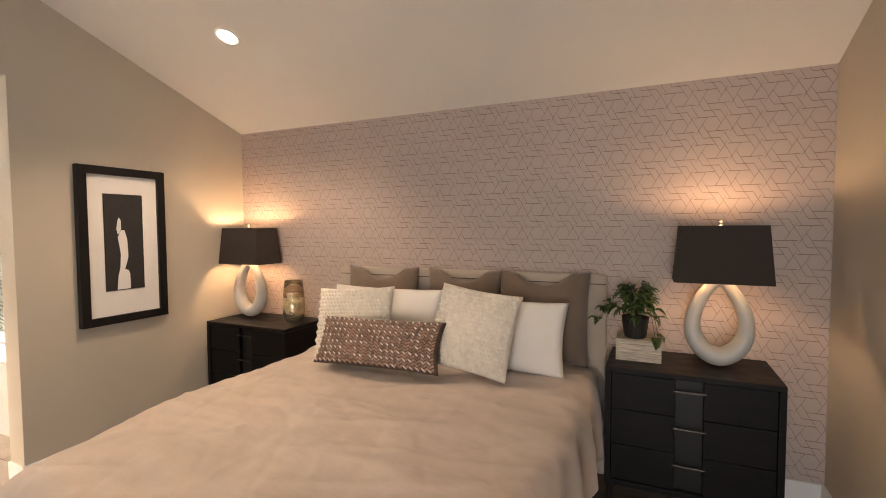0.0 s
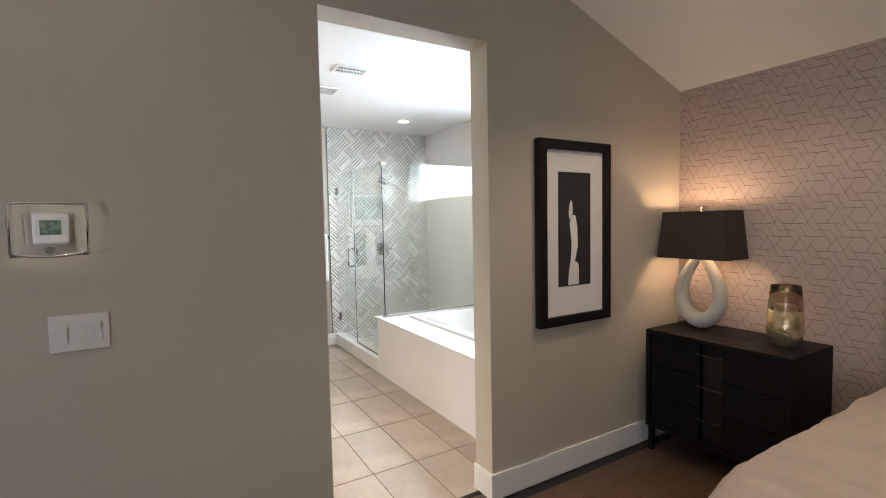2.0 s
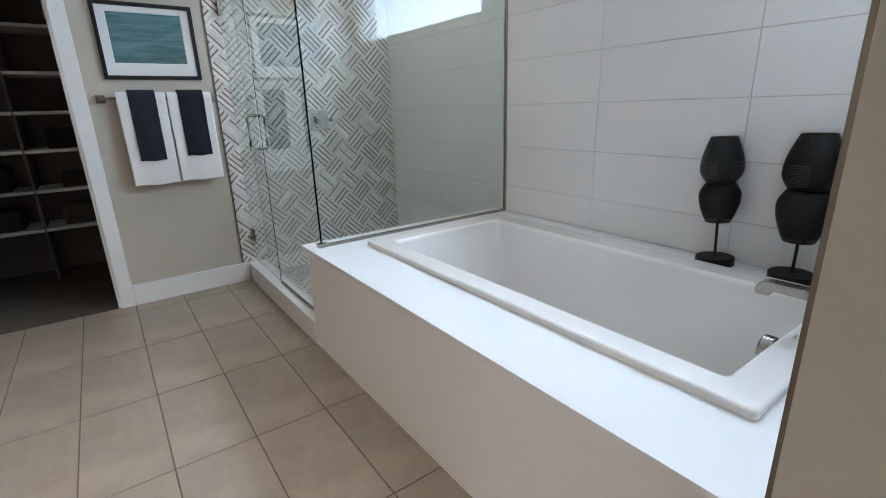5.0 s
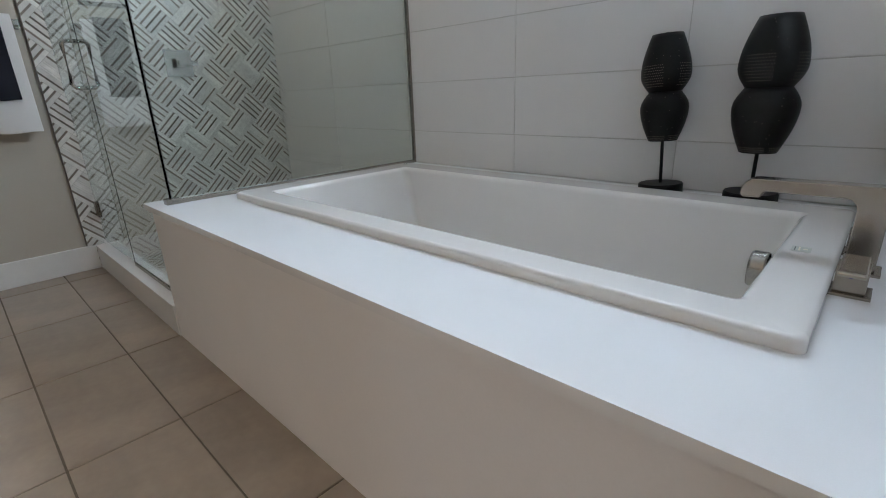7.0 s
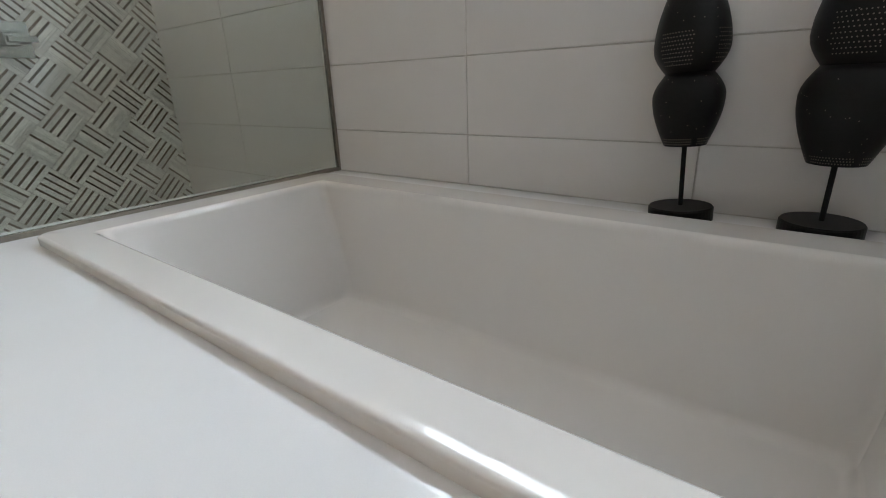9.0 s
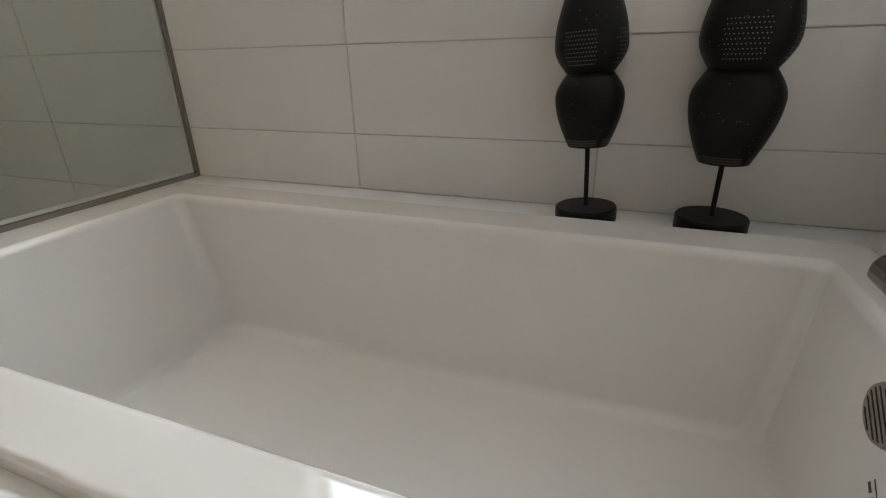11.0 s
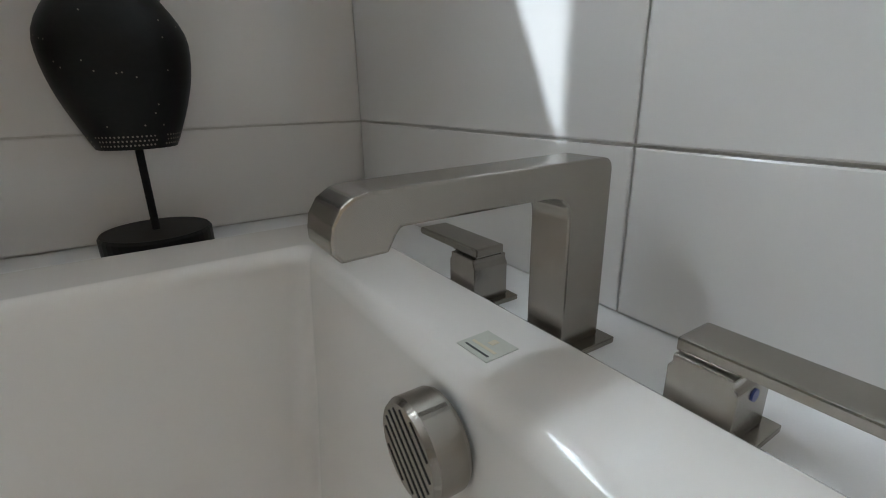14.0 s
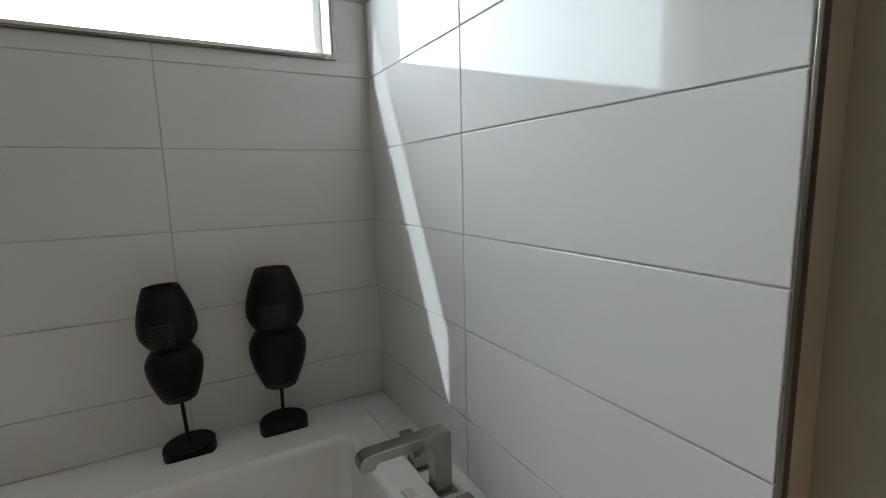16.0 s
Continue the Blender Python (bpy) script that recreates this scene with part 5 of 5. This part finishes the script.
for i in range(-4, 6):
    for j in range(-13, 2):
        a0, a1 = -5.927 + i * fx, -5.927 + (i + 1) * fx
        b0, b1 = 2.706 + j * fy, 2.706 + (j + 1) * fy
        a0, a1 = max(a0, XL), min(a1, XD + 0.044)
        b0, b1 = max(b0, BYS), min(b1, 2.902)
        if a1 - a0 < 0.02 or b1 - b0 < 0.02:
            continue
        if b1 <= DOOR0 or b0 >= DOOR1:
            a1 = min(a1, XD)
        if a1 - a0 < 0.02:
            continue
        # the tile's face turns up: x stays, z runs along y
        m = Matrix.Translation((a0 + gw, b1 - gw, -0.004)) @ pose(0, 0, 0, -90, 0, 0)
        pieces("tile", tile(a1 - a0 - 2 * gw, b1 - b0 - 2 * gw, 0.004, M_floor_tile), [m], floor_bath)

# bedroom planks along y
pw = 0.165
rng = random.Random(21)
plank_meshes = {}
x = XD + 0.076
while x < XE:
    w = min(pw, XE - x)
    y = YS - rng.uniform(0, 1.2)
    while y < YB:
        L = rng.choice((1.2, 1.5, 1.8))
        y0, y1 = max(y, YS), min(y + L, YB)
        if x < XW and (y1 > DOOR1 or y0 < DOOR0):
            y0, y1 = max(y0, DOOR0), min(y1, DOOR1)
        if y1 - y0 > 0.03:
            k = (round(w, 3), round(y1 - y0, 3))
            if k not in plank_meshes:
                plank_meshes[k] = tile_mesh(w - 0.0016, y1 - y0 - 0.0016, 0.008, M_wood_floor, 0.0012)
            pieces("plank", plank_meshes[k], [Matrix.Translation((x, y0, -0.008)) @ pose(0, 0, 0, -90, 0, 0)], floor_bed)
        y += L
    x += w


# ---- basket-weave mosaic of stone strips ----
def mosaic(u0, u1, v0, v1, pitch, place, wide, name_light, parent, u_ref, v_ref):
    """Square blocks set on the diagonal, each of strips that turn from block to block; returns the light and dark strips."""
    rng = random.Random(9)
    verts, faces = {0: [], 1: []}, {0: [], 1: []}
    s2 = math.sqrt(0.5)
    n = int(max(u1 - u0, v1 - v0) / pitch * 1.6) + 3
    for i in range(-n, n + 1):
        for j in range(-n, n + 1):
            cu, cv = u_ref + (i - j) * pitch * s2, v_ref + (i + j) * pitch * s2
            if not (u0 - pitch < cu < u1 + pitch and v0 - pitch < cv < v1 + pitch):
                continue
            along = (i + j) % 2
            pos = -pitch / 2 + 0.001
            k = 0
            while pos < pitch / 2 - 0.003:
                dark = k % 2
                w = 0.0105 if dark else 0.0225
                w = min(w, pitch / 2 - pos)
                a0, a1, b0, b1 = -pitch / 2 + 0.001, pitch / 2 - 0.001, pos, pos + w - 0.0016
                pos += w
                k += 1
                tone = 1 if (dark and rng.random() < 0.88) else 0
                base = len(verts[tone])
                for depth, inset in ((0.0, 0.0), (0.004, 0.0), (0.0045, 0.0007)):
                    for p, q in ((a0 + inset, b0 + inset), (a1 - inset, b0 + inset), (a1 - inset, b1 - inset), (a0 + inset, b1 - inset)):
                        e, f = (p, q) if along else (q, p)
                        verts[tone].append(place(cu + (e - f) * s2, cv + (e + f) * s2, depth))
                for r in (0, 4):
                    for m in range(4):
                        faces[tone].append((base + r + m, base + r + (m + 1) % 4, base + r + 4 + (m + 1) % 4, base + r + 4 + m))
                faces[tone].append((base + 8, base + 9, base + 10, base + 11))
    return verts, faces


def mosaic_parts(verts, faces, cuts, parent):
    for tone, mt, lab in ((0, M_mosaic, "pale stone strips"), (1, M_mosaic_dark, "taupe stone strips")):
        me = bpy.data.meshes.new("mosaic_strips")
        me.from_pydata(verts[tone], [], faces[tone])
        bm = bmesh.new()
        bm.from_mesh(me)
        bpy.data.meshes.remove(me)
        for co, no in cuts:
            bmesh.ops.bisect_plane(bm, geom=list(bm.verts) + list(bm.edges) + list(bm.faces), plane_co=co, plane_no=no, clear_outer=True)
        bmesh.ops.recalc_face_normals(bm, faces=bm.faces)
        tagged(part("mosaic_strips", bm, mt, parent), lab, kind="stuff")


M_mosaic_dark = material("taupe_strip_mosaic", (0.22, 0.185, 0.15), 0.34, grain=0.15, scale=45, patch=0.12, patch_scale=7, per="island", per_amount=0.35, bump=0.0003)
far = empty("mosaic_wall", (0, 0, 0), "basket-weave stone strip mosaic on the shower wall", "mosaic wall", kind="structure")
MY0 = 2.852
part("grout_bed", box(XL, MY0, 0.0, XL + 0.0095, YB, CEIL), M_mosaic_grout, far)
part("metal_edge", box(XL, MY0 - 0.006, 0.146, XL + 0.014, MY0, CEIL, 0.001), M_bronze_edge, far, "slim metal edge")
v, f = mosaic(MY0, YB, 0.0, CEIL, 0.152, lambda a, b, d: (XL + 0.0092 + d, a, b), 0, "", far, 3.788, 1.120)
mosaic_parts(v, f, (((0, MY0, 0), (0, -1, 0)), ((0, YB, 0), (0, 1, 0)), ((0, 0, CEIL), (0, 0, 1)), ((0, 0, 0.0), (0, 0, -1))), far)
v, f = mosaic(XL, -5.918, 3.02, YB, 0.152, lambda a, b, d: (a, b, 0.0295 + d), 0, "", shower_floor, -6.5, 3.6)
mosaic_parts(v, f, (((0, 3.022, 0), (0, -1, 0)), ((0, YB, 0), (0, 1, 0)), ((XL + 0.012, 0, 0), (-1, 0, 0)), ((-5.92, 0, 0), (1, 0, 0))), shower_floor)


# ---- lattice lines of the wallpaper ----
def wallpaper_lines():
    px, pz, k = 0.168, 0.157, 1.165
    segs = [((-0.072, 0.035), (0.020, 0.035)), ((-0.020, -0.035), (0.072, -0.035)), ((-0.035, 0.067), (0.035, 0.067)),
            ((-0.040, 0.0), (0.010, -0.087)), ((0.040, 0.0), (0.010, 0.052)), ((0.020, -0.035), (0.067, 0.047)), ((-0.020, 0.035), (-0.067, -0.047)),
            ((0.035, 0.067), (0.090, -0.028)), ((-0.035, 0.067), (-0.060, 0.110)), ((0.035, 0.067), (0.062, 0.020)), ((0.052, 0.095), (0.088, 0.033))]
    verts, faces = [], []
    rng = random.Random(4)
    y = YB - 0.0026
    for i in range(-5, 23):
        for j in range(-15, 4):
            cx, cz = -2.875 + i * px, 2.142 + j * pz
            for (xa, za), (xb, zb) in segs:
                a, b = Vector((cx + xa * k, 0, cz + za * k)), Vector((cx + xb * k, 0, cz + zb * k))
                n = (b - a).normalized()
                w = Vector((-n.z, 0, n.x)) * (0.0018 if abs(n.z) < 0.1 else 0.0011)
                base = len(verts)
                for q in (a - w, b - w, b + w, a + w):
                    verts.append((q.x, y, q.z))
                faces.append((base, base + 1, base + 2, base + 3))
    me = bpy.data.meshes.new("lattice_lines")
    me.from_pydata(verts, [], faces)
    bm = bmesh.new()
    bm.from_mesh(me)
    bpy.data.meshes.remove(me)
    for co, no in (((XW + 0.001, 0, 0), (-1, 0, 0)), ((XE - 0.001, 0, 0), (1, 0, 0))):
        bmesh.ops.bisect_plane(bm, geom=list(bm.verts) + list(bm.edges) + list(bm.faces), plane_co=co, plane_no=no, clear_outer=True)
    return bm


tagged(part("lattice_lines", wallpaper_lines(), M_paper_line, wallpaper), "bronze printed lattice lines", kind="stuff")

# ---- outside ----
M_ground = material("dry_ground", (0.20, 0.18, 0.14), 0.9, grain=0.2, scale=3, patch=0.2, patch_scale=0.2)
structure("ground", box(-400, -400, -0.6, 400, 400, -0.5), M_ground, "pale dry ground outside the house", "ground")
M_pole = material("grey_lamp_steel", (0.16, 0.16, 0.16), 0.5, 0.4, patch=0.1)
post = empty("street_lamp", (15.2, 16.0, -0.5), "grey steel street lamp outside the bath window", "street lamp")
part("pole", cyl((0, 0, 0), (0, 0, 4.6), 0.09, 16, 0.05), M_pole, post, smooth=True)
part("arm", tube([(0, 0, 4.55), (0.3, 0, 4.75), (0.9, 0, 4.85), (1.6, 0, 4.88)], 0.04, 10), M_pole, post, smooth=True)
part("lantern", box(1.5, -0.15, 4.82, 2.1, 0.15, 4.94, 0.03), M_pole, post, "flat lamp head")
